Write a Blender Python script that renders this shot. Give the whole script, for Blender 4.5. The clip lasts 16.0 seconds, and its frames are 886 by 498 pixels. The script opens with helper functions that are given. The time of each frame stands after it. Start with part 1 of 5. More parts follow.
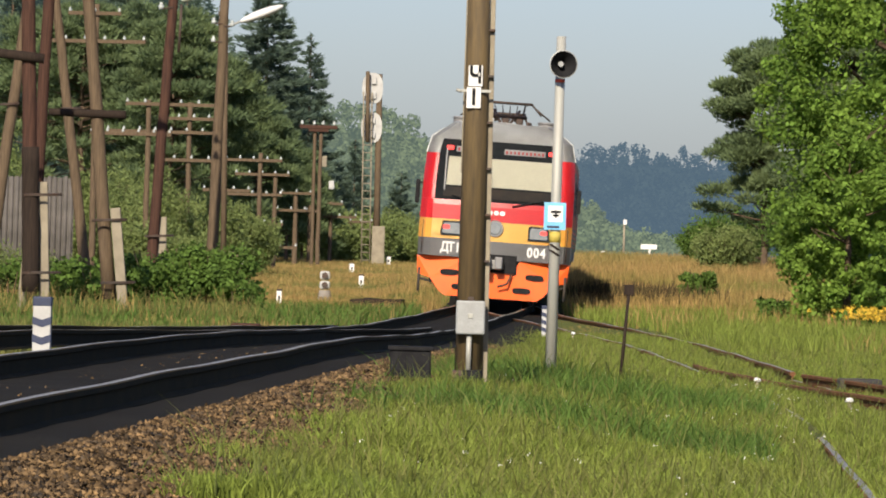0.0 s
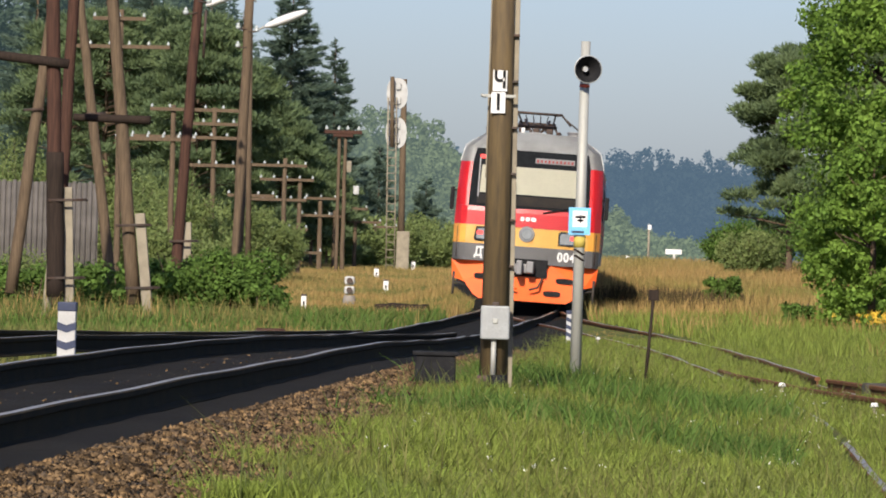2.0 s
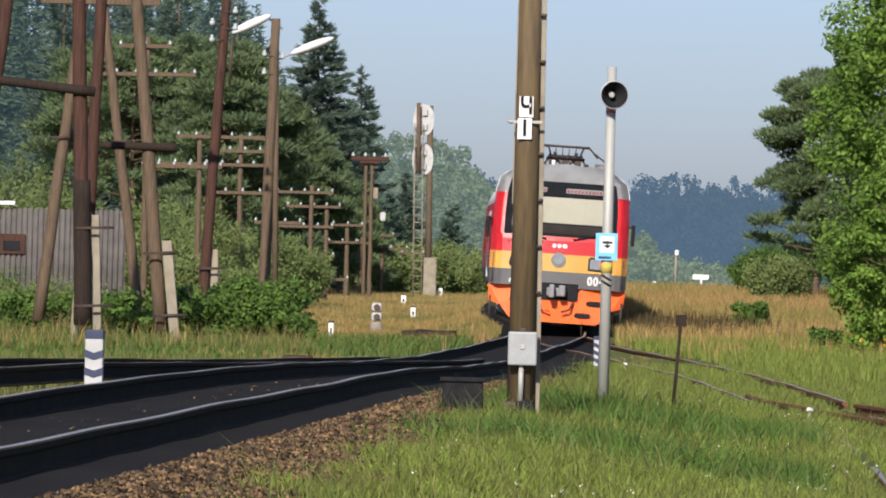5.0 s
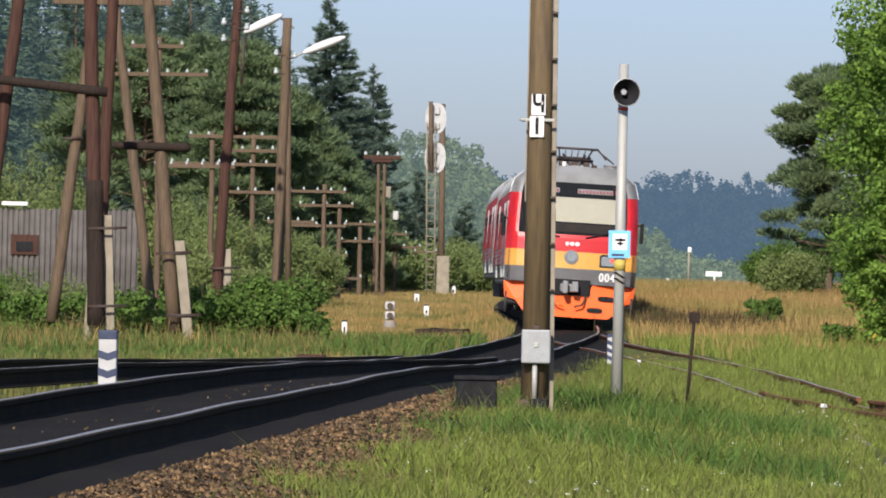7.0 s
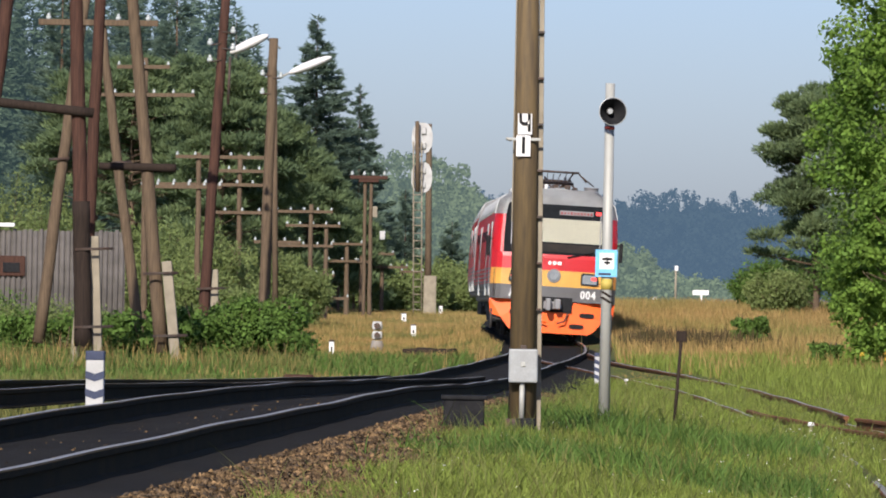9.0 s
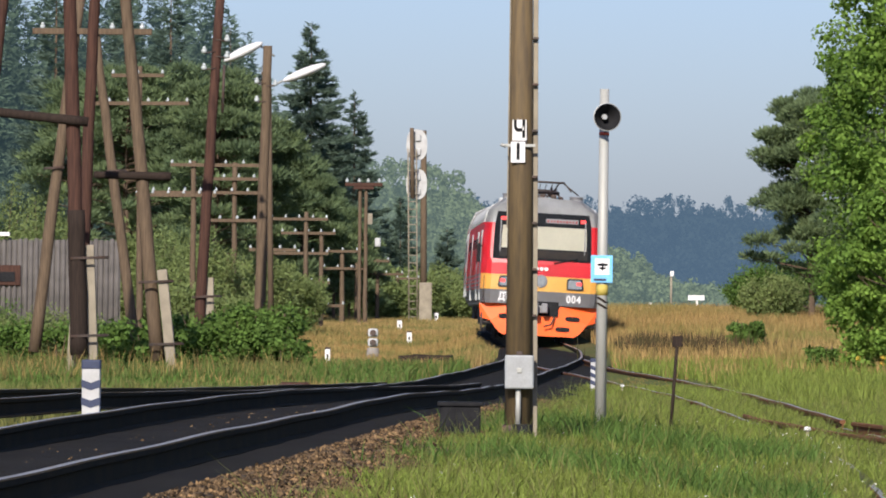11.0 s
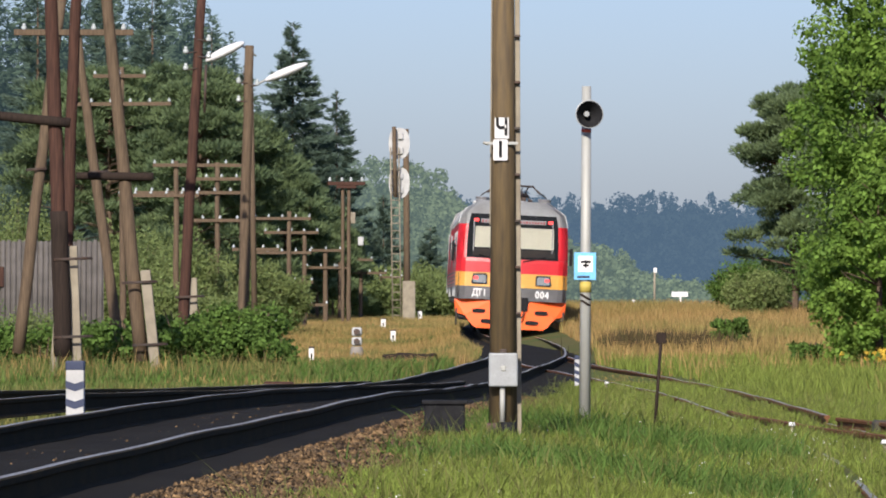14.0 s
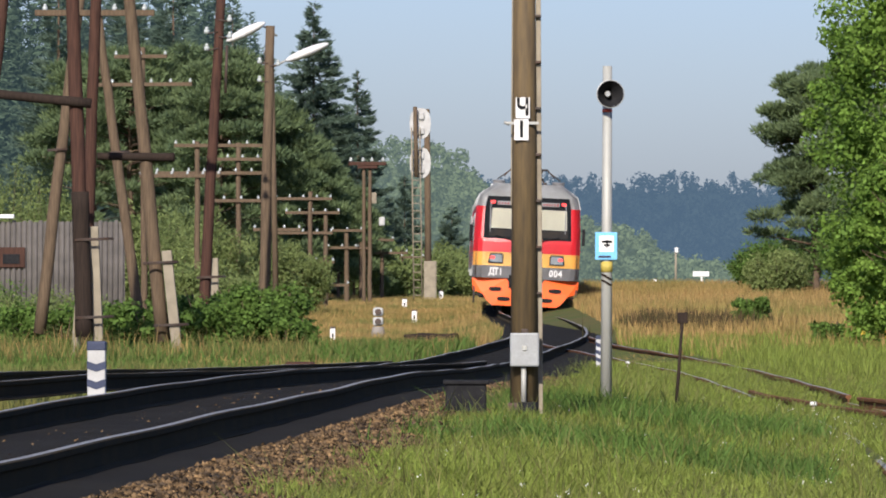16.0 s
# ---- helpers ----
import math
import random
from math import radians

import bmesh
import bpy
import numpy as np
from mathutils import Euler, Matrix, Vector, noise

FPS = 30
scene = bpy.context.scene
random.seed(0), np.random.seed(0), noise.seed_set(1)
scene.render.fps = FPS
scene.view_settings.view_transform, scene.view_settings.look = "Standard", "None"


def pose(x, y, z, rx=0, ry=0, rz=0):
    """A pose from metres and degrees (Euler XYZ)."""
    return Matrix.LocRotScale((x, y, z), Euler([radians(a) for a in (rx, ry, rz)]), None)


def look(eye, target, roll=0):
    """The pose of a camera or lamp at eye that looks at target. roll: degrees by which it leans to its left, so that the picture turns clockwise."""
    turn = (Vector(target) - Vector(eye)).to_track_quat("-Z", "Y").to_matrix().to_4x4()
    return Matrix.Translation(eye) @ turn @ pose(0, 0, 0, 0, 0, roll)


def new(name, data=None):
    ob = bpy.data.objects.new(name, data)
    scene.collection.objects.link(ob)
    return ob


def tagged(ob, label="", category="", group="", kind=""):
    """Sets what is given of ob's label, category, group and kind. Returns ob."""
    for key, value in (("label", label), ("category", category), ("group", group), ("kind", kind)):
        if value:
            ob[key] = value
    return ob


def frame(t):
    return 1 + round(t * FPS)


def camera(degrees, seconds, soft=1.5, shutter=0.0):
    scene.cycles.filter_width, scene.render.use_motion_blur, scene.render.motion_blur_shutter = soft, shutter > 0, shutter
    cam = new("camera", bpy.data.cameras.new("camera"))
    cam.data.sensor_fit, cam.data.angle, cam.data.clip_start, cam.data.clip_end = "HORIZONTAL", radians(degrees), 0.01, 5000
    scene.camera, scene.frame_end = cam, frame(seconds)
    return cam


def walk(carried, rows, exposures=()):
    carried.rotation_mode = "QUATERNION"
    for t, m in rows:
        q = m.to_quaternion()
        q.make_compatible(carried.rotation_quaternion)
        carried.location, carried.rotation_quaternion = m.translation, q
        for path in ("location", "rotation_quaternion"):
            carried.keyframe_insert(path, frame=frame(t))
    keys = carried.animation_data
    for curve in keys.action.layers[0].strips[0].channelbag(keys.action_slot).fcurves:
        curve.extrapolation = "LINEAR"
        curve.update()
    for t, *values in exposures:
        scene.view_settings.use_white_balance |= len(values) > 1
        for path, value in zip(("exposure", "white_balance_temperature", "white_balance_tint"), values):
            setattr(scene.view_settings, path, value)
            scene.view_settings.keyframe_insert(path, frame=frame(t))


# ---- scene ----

# camera: hand-held long lens on one spot, it only turns
EYE = (0.0, 0.0, 1.5)
cam = camera(8.153, 16.0, soft=1.9)
AIM = [
    (0, 0.00839, 0.00114, 1.65), (0.5, 0.00816, 0.00141, 1.62), (1, 0.00722, 0.00196, 1.64), (1.5, 0.00617, 0.00211, 1.64),
    (2, 0.00441, 0.00185, 1.62), (2.5, 0.00376, 0.00265, 1.74), (3, 0.00350, 0.00407, 1.68), (3.5, 0.00158, 0.00406, 1.66),
    (4, 0.00071, 0.00446, 1.59), (6.5, -0.00129, 0.00740, 1.09), (7, -0.00212, 0.00565, 1.05), (7.5, -0.00284, 0.00380, 1.05),
    (8, -0.00180, 0.00556, 1.02), (8.5, -0.00056, 0.00805, 1.05), (9, -0.00006, 0.00885, 0.86), (11.5, 0.00069, 0.01053, 0.50),
    (12, -0.00008, 0.01126, 0.65), (12.5, 0.00031, 0.01158, 0.52), (13, 0.00169, 0.01174, 0.14), (13.5, 0.00368, 0.01095, 0.02),
    (14, 0.00340, 0.00967, 0.07), (14.5, 0.00237, 0.00895, 0.03), (15, 0.00167, 0.00794, 0.10), (15.5, 0.00058, 0.00692, 0.06),
    (16, 0.00000, 0.00645, 0.00)]
walk(cam, [(t, look(EYE, (EYE[0] + a * 100, 100.0, EYE[2] + b * 100), roll)) for t, a, b, roll in AIM],
     exposures=[(0, 0.47, 6750, 10.5), (2, 0.47, 6360, 12), (4, 0.47, 6120, 13.5), (7, 0.47, 6080, 14), (12.5, 0.47, 6060, 14), (16, 0.47, 6090, 14)])

# light: low evening sun from behind and to the left, hazy sky
SUN_FROM = Vector((-0.18, -0.83, 0.50)).normalized()
world = bpy.data.worlds.new("sky")
scene.world = world
world.use_nodes = True
wn = world.node_tree.nodes
sky = wn.new("ShaderNodeTexSky")
sky.sky_type = "NISHITA"
sky.sun_disc = False
sky.sun_elevation = math.asin(SUN_FROM.z)
sky.sun_rotation = math.atan2(SUN_FROM.x, SUN_FROM.y)
sky.dust_density = 1.1
sky.air_density = 1.0
sky.ozone_density = 4.0
tint = wn.new("ShaderNodeMix")
tint.data_type, tint.blend_type = "RGBA", "MULTIPLY"
tint.inputs[0].default_value = 1.0
tint.inputs[7].default_value = (0.915, 0.91, 1.09, 1)
world.node_tree.links.new(sky.outputs[0], tint.inputs[6])
world.node_tree.links.new(tint.outputs[2], wn["Background"].inputs[0])
wn["Background"].inputs[1].default_value = 0.086
sun = new("sun", bpy.data.lights.new("sun", "SUN"))
sun.data.energy, sun.data.angle, sun.data.color = 4.9, radians(0.6), (1.0, 0.90, 0.75)
sun.matrix_world = look(SUN_FROM * 50, (0, 0, 0))


# ---- materials ----
def material(name, base, rough=0.8, metal=0.0, spots=None, amount=0.5, size=8.0, fine=60.0, bump=0.15, grain=(1, 1, 1), island=0.0, translucent=0.0):
    """A surface with large stains of the colour spots, fine grain and relief; island varies the value piece by piece."""
    m = bpy.data.materials.new(name)
    m.use_nodes = True
    nt, n, l = m.node_tree, m.node_tree.nodes, m.node_tree.links
    b = n["Principled BSDF"]
    b.inputs["Roughness"].default_value, b.inputs["Metallic"].default_value = rough, metal
    if rough >= 0.9 or translucent:
        b.inputs["Specular IOR Level"].default_value = 0.08
    co = n.new("ShaderNodeTexCoord")
    mp = n.new("ShaderNodeMapping")
    mp.inputs["Scale"].default_value = grain
    l.new(co.outputs["Object"], mp.inputs[0])
    big, small = n.new("ShaderNodeTexNoise"), n.new("ShaderNodeTexNoise")
    big.inputs["Scale"].default_value, small.inputs["Scale"].default_value = size, fine
    big.inputs["Detail"].default_value, small.inputs["Detail"].default_value = 5, 3
    l.new(mp.outputs[0], big.inputs[0]), l.new(mp.outputs[0], small.inputs[0])
    ramp = n.new("ShaderNodeMapRange")
    ramp.inputs[1].default_value, ramp.inputs[2].default_value = 0.38, 0.66
    l.new(big.outputs[0], ramp.inputs[0])
    scale = n.new("ShaderNodeMath")
    scale.operation = "MULTIPLY"
    scale.inputs[1].default_value = amount
    l.new(ramp.outputs[0], scale.inputs[0])
    mix = n.new("ShaderNodeMix")
    mix.data_type = "RGBA"
    spots = spots or [c * 0.6 for c in base]
    mix.inputs[6].default_value, mix.inputs[7].default_value = (*base, 1), (*spots, 1)
    l.new(scale.outputs[0], mix.inputs[0])
    val = n.new("ShaderNodeHueSaturation")
    l.new(mix.outputs[2], val.inputs["Color"])
    g = n.new("ShaderNodeMapRange")
    g.inputs[3].default_value, g.inputs[4].default_value = 0.8, 1.2
    l.new(small.outputs[0], g.inputs[0])
    out = g.outputs[0]
    if island:
        geo = n.new("ShaderNodeNewGeometry")
        r = n.new("ShaderNodeMapRange")
        r.inputs[3].default_value, r.inputs[4].default_value = 1 - island, 1 + island
        l.new(geo.outputs["Random Per Island"], r.inputs[0])
        mul = n.new("ShaderNodeMath")
        mul.operation = "MULTIPLY"
        l.new(out, mul.inputs[0]), l.new(r.outputs[0], mul.inputs[1])
        out = mul.outputs[0]
    l.new(out, val.inputs["Value"])
    l.new(val.outputs[0], b.inputs["Base Color"])
    bp = n.new("ShaderNodeBump")
    bp.inputs["Strength"].default_value, bp.inputs["Distance"].default_value = bump, 0.02
    l.new(small.outputs[0], bp.inputs["Height"])
    if not translucent:
        l.new(bp.outputs[0], b.inputs["Normal"])
    else:
        tr = n.new("ShaderNodeBsdfTranslucent")
        l.new(val.outputs[0], tr.inputs[0])
        ms = n.new("ShaderNodeMixShader")
        ms.inputs[0].default_value = translucent
        l.new(b.outputs[0], ms.inputs[1]), l.new(tr.outputs[0], ms.inputs[2])
        l.new(ms.outputs[0], n["Material Output"].inputs[0])
    return m


def glow(name, colour, strength):
    m = bpy.data.materials.new(name)
    m.use_nodes = True
    b = m.node_tree.nodes["Principled BSDF"]
    b.inputs["Base Color"].default_value = (*[c * 0.3 for c in colour], 1)
    b.inputs["Emission Color"].default_value = (*colour, 1)
    b.inputs["Emission Strength"].default_value = strength
    return m


def backdrop(name, base, haze_glow):
    """Woods so far off that the air's own light is painted over them as emission."""
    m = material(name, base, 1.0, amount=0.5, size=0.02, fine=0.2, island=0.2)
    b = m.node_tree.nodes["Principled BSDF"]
    b.inputs["Emission Color"].default_value = (*haze_glow, 1)
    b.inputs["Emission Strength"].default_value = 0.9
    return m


M = dict(
    earth=material("meadow_soil", (0.075, 0.095, 0.028), 1.0, spots=(0.12, 0.095, 0.04), amount=0.7, size=0.35, fine=25, bump=0.4),
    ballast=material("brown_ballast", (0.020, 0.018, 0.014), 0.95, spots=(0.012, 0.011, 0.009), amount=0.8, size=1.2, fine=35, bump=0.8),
    stone=material("crushed_stone", (0.165, 0.105, 0.05), 0.9, spots=(0.035, 0.029, 0.023), amount=1.0, size=4.5, fine=40, bump=0.3, island=0.85),
    rail=material("oily_rusted_rail_steel", (0.036, 0.030, 0.017), 1.0, 0.0, spots=(0.055, 0.038, 0.018), amount=0.6, size=3.0, fine=50),
    rail_top=material("worn_rail_head", (0.31, 0.28, 0.22), 0.42, 0.25, spots=(0.16, 0.12, 0.07), amount=0.7, size=6, fine=80, bump=0.05),
    rust=material("rusted_rail", (0.16, 0.075, 0.035), 0.9, 0.1, spots=(0.09, 0.045, 0.025), amount=0.7, size=4, fine=60),
    sleeper=material("concrete_sleeper", (0.24, 0.22, 0.19), 0.9, spots=(0.13, 0.11, 0.09), amount=0.7, size=2),
    timber=material("weathered_timber", (0.13, 0.094, 0.060), 0.95, spots=(0.062, 0.045, 0.032), amount=0.7, size=5, fine=40, grain=(8, 8, 0.5), bump=0.3),
    creosote=material("creosoted_red_brown_pole", (0.078, 0.041, 0.029), 0.95, spots=(0.036, 0.021, 0.018), amount=0.8, size=5, fine=40, grain=(8, 8, 0.4), bump=0.35),
    pole=material("brown_mast_paint", (0.118, 0.080, 0.032), 0.8, spots=(0.055, 0.038, 0.02), amount=0.8, size=4, fine=50, grain=(5, 5, 0.5)),
    concrete=material("pale_concrete", (0.28, 0.245, 0.18), 0.9, spots=(0.16, 0.135, 0.10), amount=0.6, size=3),
    galv=material("galvanised_grey_paint", (0.36, 0.36, 0.32), 0.55, 0.15, spots=(0.30, 0.29, 0.25), amount=0.5, size=3, grain=(4, 4, 0.7)),
    grey_box=material("light_grey_enamel", (0.29, 0.30, 0.29), 0.5, 0.1, spots=(0.21, 0.21, 0.20), amount=0.5, size=5),
    white=material("white_enamel", (0.70, 0.69, 0.66), 0.6, spots=(0.52, 0.50, 0.46), amount=0.5, size=12),
    black=material("black_paint", (0.015, 0.015, 0.016), 0.9, spots=(0.03, 0.03, 0.03)),
    navy=material("dark_blue_paint", (0.02, 0.03, 0.07), 0.6),
    blue=material("pale_blue_enamel", (0.16, 0.45, 0.70), 0.5, spots=(0.10, 0.34, 0.56), amount=0.4, size=10),
    yellow=material("yellow_paint", (0.48, 0.37, 0.07), 0.7),
    redstripe=material("red_paint_band", (0.55, 0.08, 0.04), 0.6),
    iron=material("dark_iron", (0.06, 0.05, 0.042), 0.7, 0.4, spots=(0.10, 0.05, 0.03), amount=0.6),
    tr_red=material("train_red_gloss", (0.80, 0.028, 0.035), 0.32, spots=(0.70, 0.028, 0.035), amount=0.3, size=1.5, bump=0.02),
    tr_orange=material("train_orange_skirt", (0.92, 0.135, 0.02), 0.4, spots=(0.80, 0.105, 0.02), amount=0.5, size=2.5, bump=0.03),
    tr_yellow=material("train_yellow_band", (0.95, 0.53, 0.10), 0.35, spots=(0.90, 0.45, 0.08), amount=0.4, size=2.5, bump=0.02),
    tr_grey=material("train_grey_band", (0.20, 0.20, 0.20), 0.45, spots=(0.15, 0.14, 0.13), amount=0.5, size=2, bump=0.02),
    tr_roof=material("train_light_grey_roof", (0.44, 0.45, 0.43), 0.5, spots=(0.26, 0.25, 0.23), amount=0.6, size=1.5, bump=0.03),
    tr_dark=material("train_black_surround", (0.026, 0.029, 0.032), 0.9, bump=0.0),
    under=material("sooty_underframe", (0.03, 0.027, 0.025), 0.85, spots=(0.06, 0.045, 0.03), amount=0.6, size=3),
    blind=material("cream_cab_blind", (0.62, 0.60, 0.46), 0.8, spots=(0.55, 0.53, 0.41), amount=0.3, size=3),
    lens=material("headlight_glass", (0.25, 0.28, 0.30), 0.12, 0.3, bump=0.0),
    tail=glow("red_tail_light", (1.0, 0.06, 0.05), 1.2),
    sign_red=glow("red_destination_letters", (0.5, 0.03, 0.035), 0.22),
    glass_ins=material("insulator_glass", (0.42, 0.45, 0.43), 0.15, bump=0.0),
    leaf=material("broad_leaves", (0.185, 0.29, 0.05), 0.55, spots=(0.12, 0.21, 0.04), amount=0.8, size=0.6, fine=3, island=0.4, translucent=0.48),
    willow=material("hedge_leaves", (0.105, 0.175, 0.036), 0.6, spots=(0.07, 0.125, 0.028), amount=0.7, size=1.0, fine=4, island=0.4, translucent=0.35),
    pine=material("pine_needles", (0.168, 0.222, 0.098), 0.7, spots=(0.115, 0.165, 0.085), amount=0.8, size=0.4, fine=3, island=0.35, translucent=0.45),
    spruce=material("spruce_needles", (0.14, 0.195, 0.14), 0.7, spots=(0.105, 0.155, 0.115), amount=0.7, size=0.3, fine=3, island=0.35, translucent=0.5),
    far=backdrop("distant_wood_haze_glow", (0.075, 0.098, 0.050), (0.074, 0.102, 0.092)),
    sage=material("grey_green_leaves", (0.20, 0.25, 0.085), 0.65, spots=(0.14, 0.185, 0.065), amount=0.7, size=0.6, fine=3, island=0.3, translucent=0.4),
    bark=material("bark", (0.12, 0.085, 0.055), 0.95, spots=(0.06, 0.045, 0.035), amount=0.7, size=4, grain=(6, 6, 1), bump=0.5),
    grass=material("green_grass_blades", (0.175, 0.228, 0.042), 0.6, spots=(0.17, 0.19, 0.045), amount=0.8, size=0.5, fine=3, island=0.4, translucent=0.3),
    straw=material("golden_tall_grass", (0.36, 0.23, 0.09), 0.7, spots=(0.19, 0.18, 0.055), amount=0.9, size=0.25, fine=2, island=0.4, translucent=0.25),
    weed=material("olive_tall_grass", (0.115, 0.14, 0.040), 0.7, spots=(0.18, 0.16, 0.055), amount=0.8, size=0.3, fine=2, island=0.4, translucent=0.25),
    dim=backdrop("spruce_wood_haze_glow", (0.062, 0.09, 0.055), (0.017, 0.028, 0.032)),
    tar=material("tarred_wood", (0.036, 0.026, 0.02), 0.95, spots=(0.018, 0.014, 0.012), amount=0.7, size=5, fine=40, grain=(8, 8, 0.5), bump=0.3),
    pale=material("weathered_white_paint", (0.42, 0.42, 0.40), 0.7, spots=(0.30, 0.29, 0.27), amount=0.6, size=4),
    haze=backdrop("blue_haze_glow", (0.008, 0.012, 0.010), (0.070, 0.113, 0.158)),
    dock=material("dry_dock_stalks", (0.07, 0.045, 0.025), 0.9, spots=(0.05, 0.06, 0.02), amount=0.7, size=1.0, island=0.4),
    gold=material("goldenrod_flowers", (0.55, 0.36, 0.03), 0.8, amount=0.3, island=0.3),
    petal=material("white_petals", (0.8, 0.8, 0.74), 0.7, amount=0.1),
    fence=material("grey_fence_boards", (0.115, 0.105, 0.095), 0.95, spots=(0.065, 0.06, 0.055), amount=0.6, size=2, island=0.25),
)


# ---- mesh tools ----
def part(name, bm, mat, parent=None, label=""):
    """Links a bmesh as one mesh object, under a thing if one is given."""
    me = bpy.data.meshes.new(name)
    bm.to_mesh(me)
    bm.free()
    for m in mat if isinstance(mat, (list, tuple)) else [mat]:
        me.materials.append(m)
    ob = new(name, me)
    ob.parent = parent
    return tagged(ob, label)


def arrays(name, co, faces, mat, parent=None):
    """One mesh object out of numpy arrays: co (n, 3), faces (m, k)."""
    me = bpy.data.meshes.new(name)
    co, faces = np.asarray(co, np.float32), np.asarray(faces, np.int32)
    k = faces.shape[1]
    me.vertices.add(len(co))
    me.vertices.foreach_set("co", co.ravel())
    me.loops.add(faces.size)
    me.loops.foreach_set("vertex_index", faces.ravel())
    me.polygons.add(len(faces))
    me.polygons.foreach_set("loop_start", np.arange(0, faces.size, k, dtype=np.int32))
    me.polygons.foreach_set("loop_total", np.full(len(faces), k, np.int32))
    me.update(calc_edges=True)
    me.materials.append(mat)
    ob = new(name, me)
    ob.parent = parent
    return ob


def empty(name, m=None):
    ob = new(name)
    if m is not None:
        ob.matrix_basis = m
    return ob


def box(bm, c, s, bevel=0.0, turn=None):
    r = bmesh.ops.create_cube(bm, size=1.0)
    vs = r["verts"]
    m = Matrix.Translation(c) @ (turn or Matrix()) @ Matrix.Diagonal((*s, 1))
    bmesh.ops.transform(bm, matrix=m, verts=vs)
    if bevel:
        es = list({e for v in vs for e in v.link_edges})
        bmesh.ops.bevel(bm, geom=es, offset=bevel, segments=2, affect="EDGES", profile=0.5)
    return bm


def rod(bm, p, q, r1, r2=None, n=12, smooth=True):
    p, q = Vector(p), Vector(q)
    d = q - p
    r = bmesh.ops.create_cone(bm, cap_ends=True, segments=n, radius1=r1, radius2=r1 if r2 is None else r2, depth=d.length)
    m = Matrix.Translation((p + q) / 2) @ d.to_track_quat("Z", "Y").to_matrix().to_4x4()
    bmesh.ops.transform(bm, matrix=m, verts=r["verts"])
    if smooth:
        for f in {f for v in r["verts"] for f in v.link_faces}:
            f.smooth = len(f.verts) == 4
    return bm


def plate(bm, outline, y0, y1):
    """A plate in the xz plane with the outline given, from y0 back to y1."""
    front = [bm.verts.new((x, y0, z)) for x, z in outline]
    back = [bm.verts.new((x, y1, z)) for x, z in outline]
    bm.faces.new(front)
    bm.faces.new(back[::-1])
    k = len(outline)
    for i in range(k):
        bm.faces.new((front[(i + 1) % k], front[i], back[i], back[(i + 1) % k]))
    bmesh.ops.recalc_face_normals(bm, faces=bm.faces)
    return bm


def oval(cx, cz, w, h, n=16, p=0.6):
    pts = []
    for i in range(n):
        a = 2 * math.pi * i / n
        c, s = math.cos(a), math.sin(a)
        pts.append((cx + w / 2 * math.copysign(abs(c) ** p, c), cz + h / 2 * math.copysign(abs(s) ** p, s)))
    return pts


def lettering(name, text, size, mat, parent, m, wide=1.0):
    cu = bpy.data.curves.new(name, "FONT")
    cu.body, cu.size, cu.extrude, cu.align_x, cu.align_y = text, size, 0.004, "CENTER", "CENTER"
    cu.offset = size * 0.03
    tmp = bpy.data.objects.new("tmp", cu)
    me = bpy.data.meshes.new_from_object(tmp)
    bpy.data.objects.remove(tmp)
    me.materials.clear()
    me.materials.append(mat)
    ob = new(name, me)
    ob.parent = parent
    ob.matrix_basis = m @ Matrix.Diagonal((wide, 1, 1, 1))
    return ob


# ---- ground ----
LINE_Y = [-60, 0, 30, 45.4, 58.9, 65.6, 78, 90, 98.4, 108, 123, 134, 143, 153, 166, 173, 188, 198, 204.5, 212, 222, 230, 250, 300, 500]
LINE_X = [-7.9, -4.6, -2.95, -2.07, -1.31, -0.87, -0.28, 0.10, 0.45, 0.88, 1.45, 1.90, 2.32, 2.75, 3.02, 3.03, 2.84, 2.70, 2.66, 2.66, 2.76, 2.86, 3.15, 3.9, 7.0]
LINE_Z = [0.66, 0.66, 0.67, 0.67, 0.68, 0.64, 0.53, 0.43, 0.39, 0.38, 0.35, 0.34, 0.36, 0.40, 0.48, 0.53, 0.63, 0.69, 0.73, 0.78, 0.85, 0.9, 1.0, 1.1, 1.2]


def glide(y, ys, vs):
    """Smooth curve through the stations."""
    t = np.linspace(-4, 4, 9)
    return float(np.mean([np.interp(y + d, ys, vs) for d in t]))


def line(y):
    return glide(y, LINE_Y, LINE_X), glide(y, LINE_Y, LINE_Z)


RIGHT = ([0, 60, 80, 90, 110, 130, 150, 170, 200, 240, 260, 320, 500, 4900], [-0.05, 0.02, 0.06, 0.08, 0.10, 0.14, 0.22, 0.5, 1.0, 1.42, 1.5, 1.4, 1.3, 1.3])
LEFT = ([0, 60, 90, 120, 170, 200, 240, 300, 400, 600, 4900], [0.25, 0.3, 0.25, 0.1, 0.0, 0.15, 0.5, 0.92, 1.15, 1.3, 1.3])


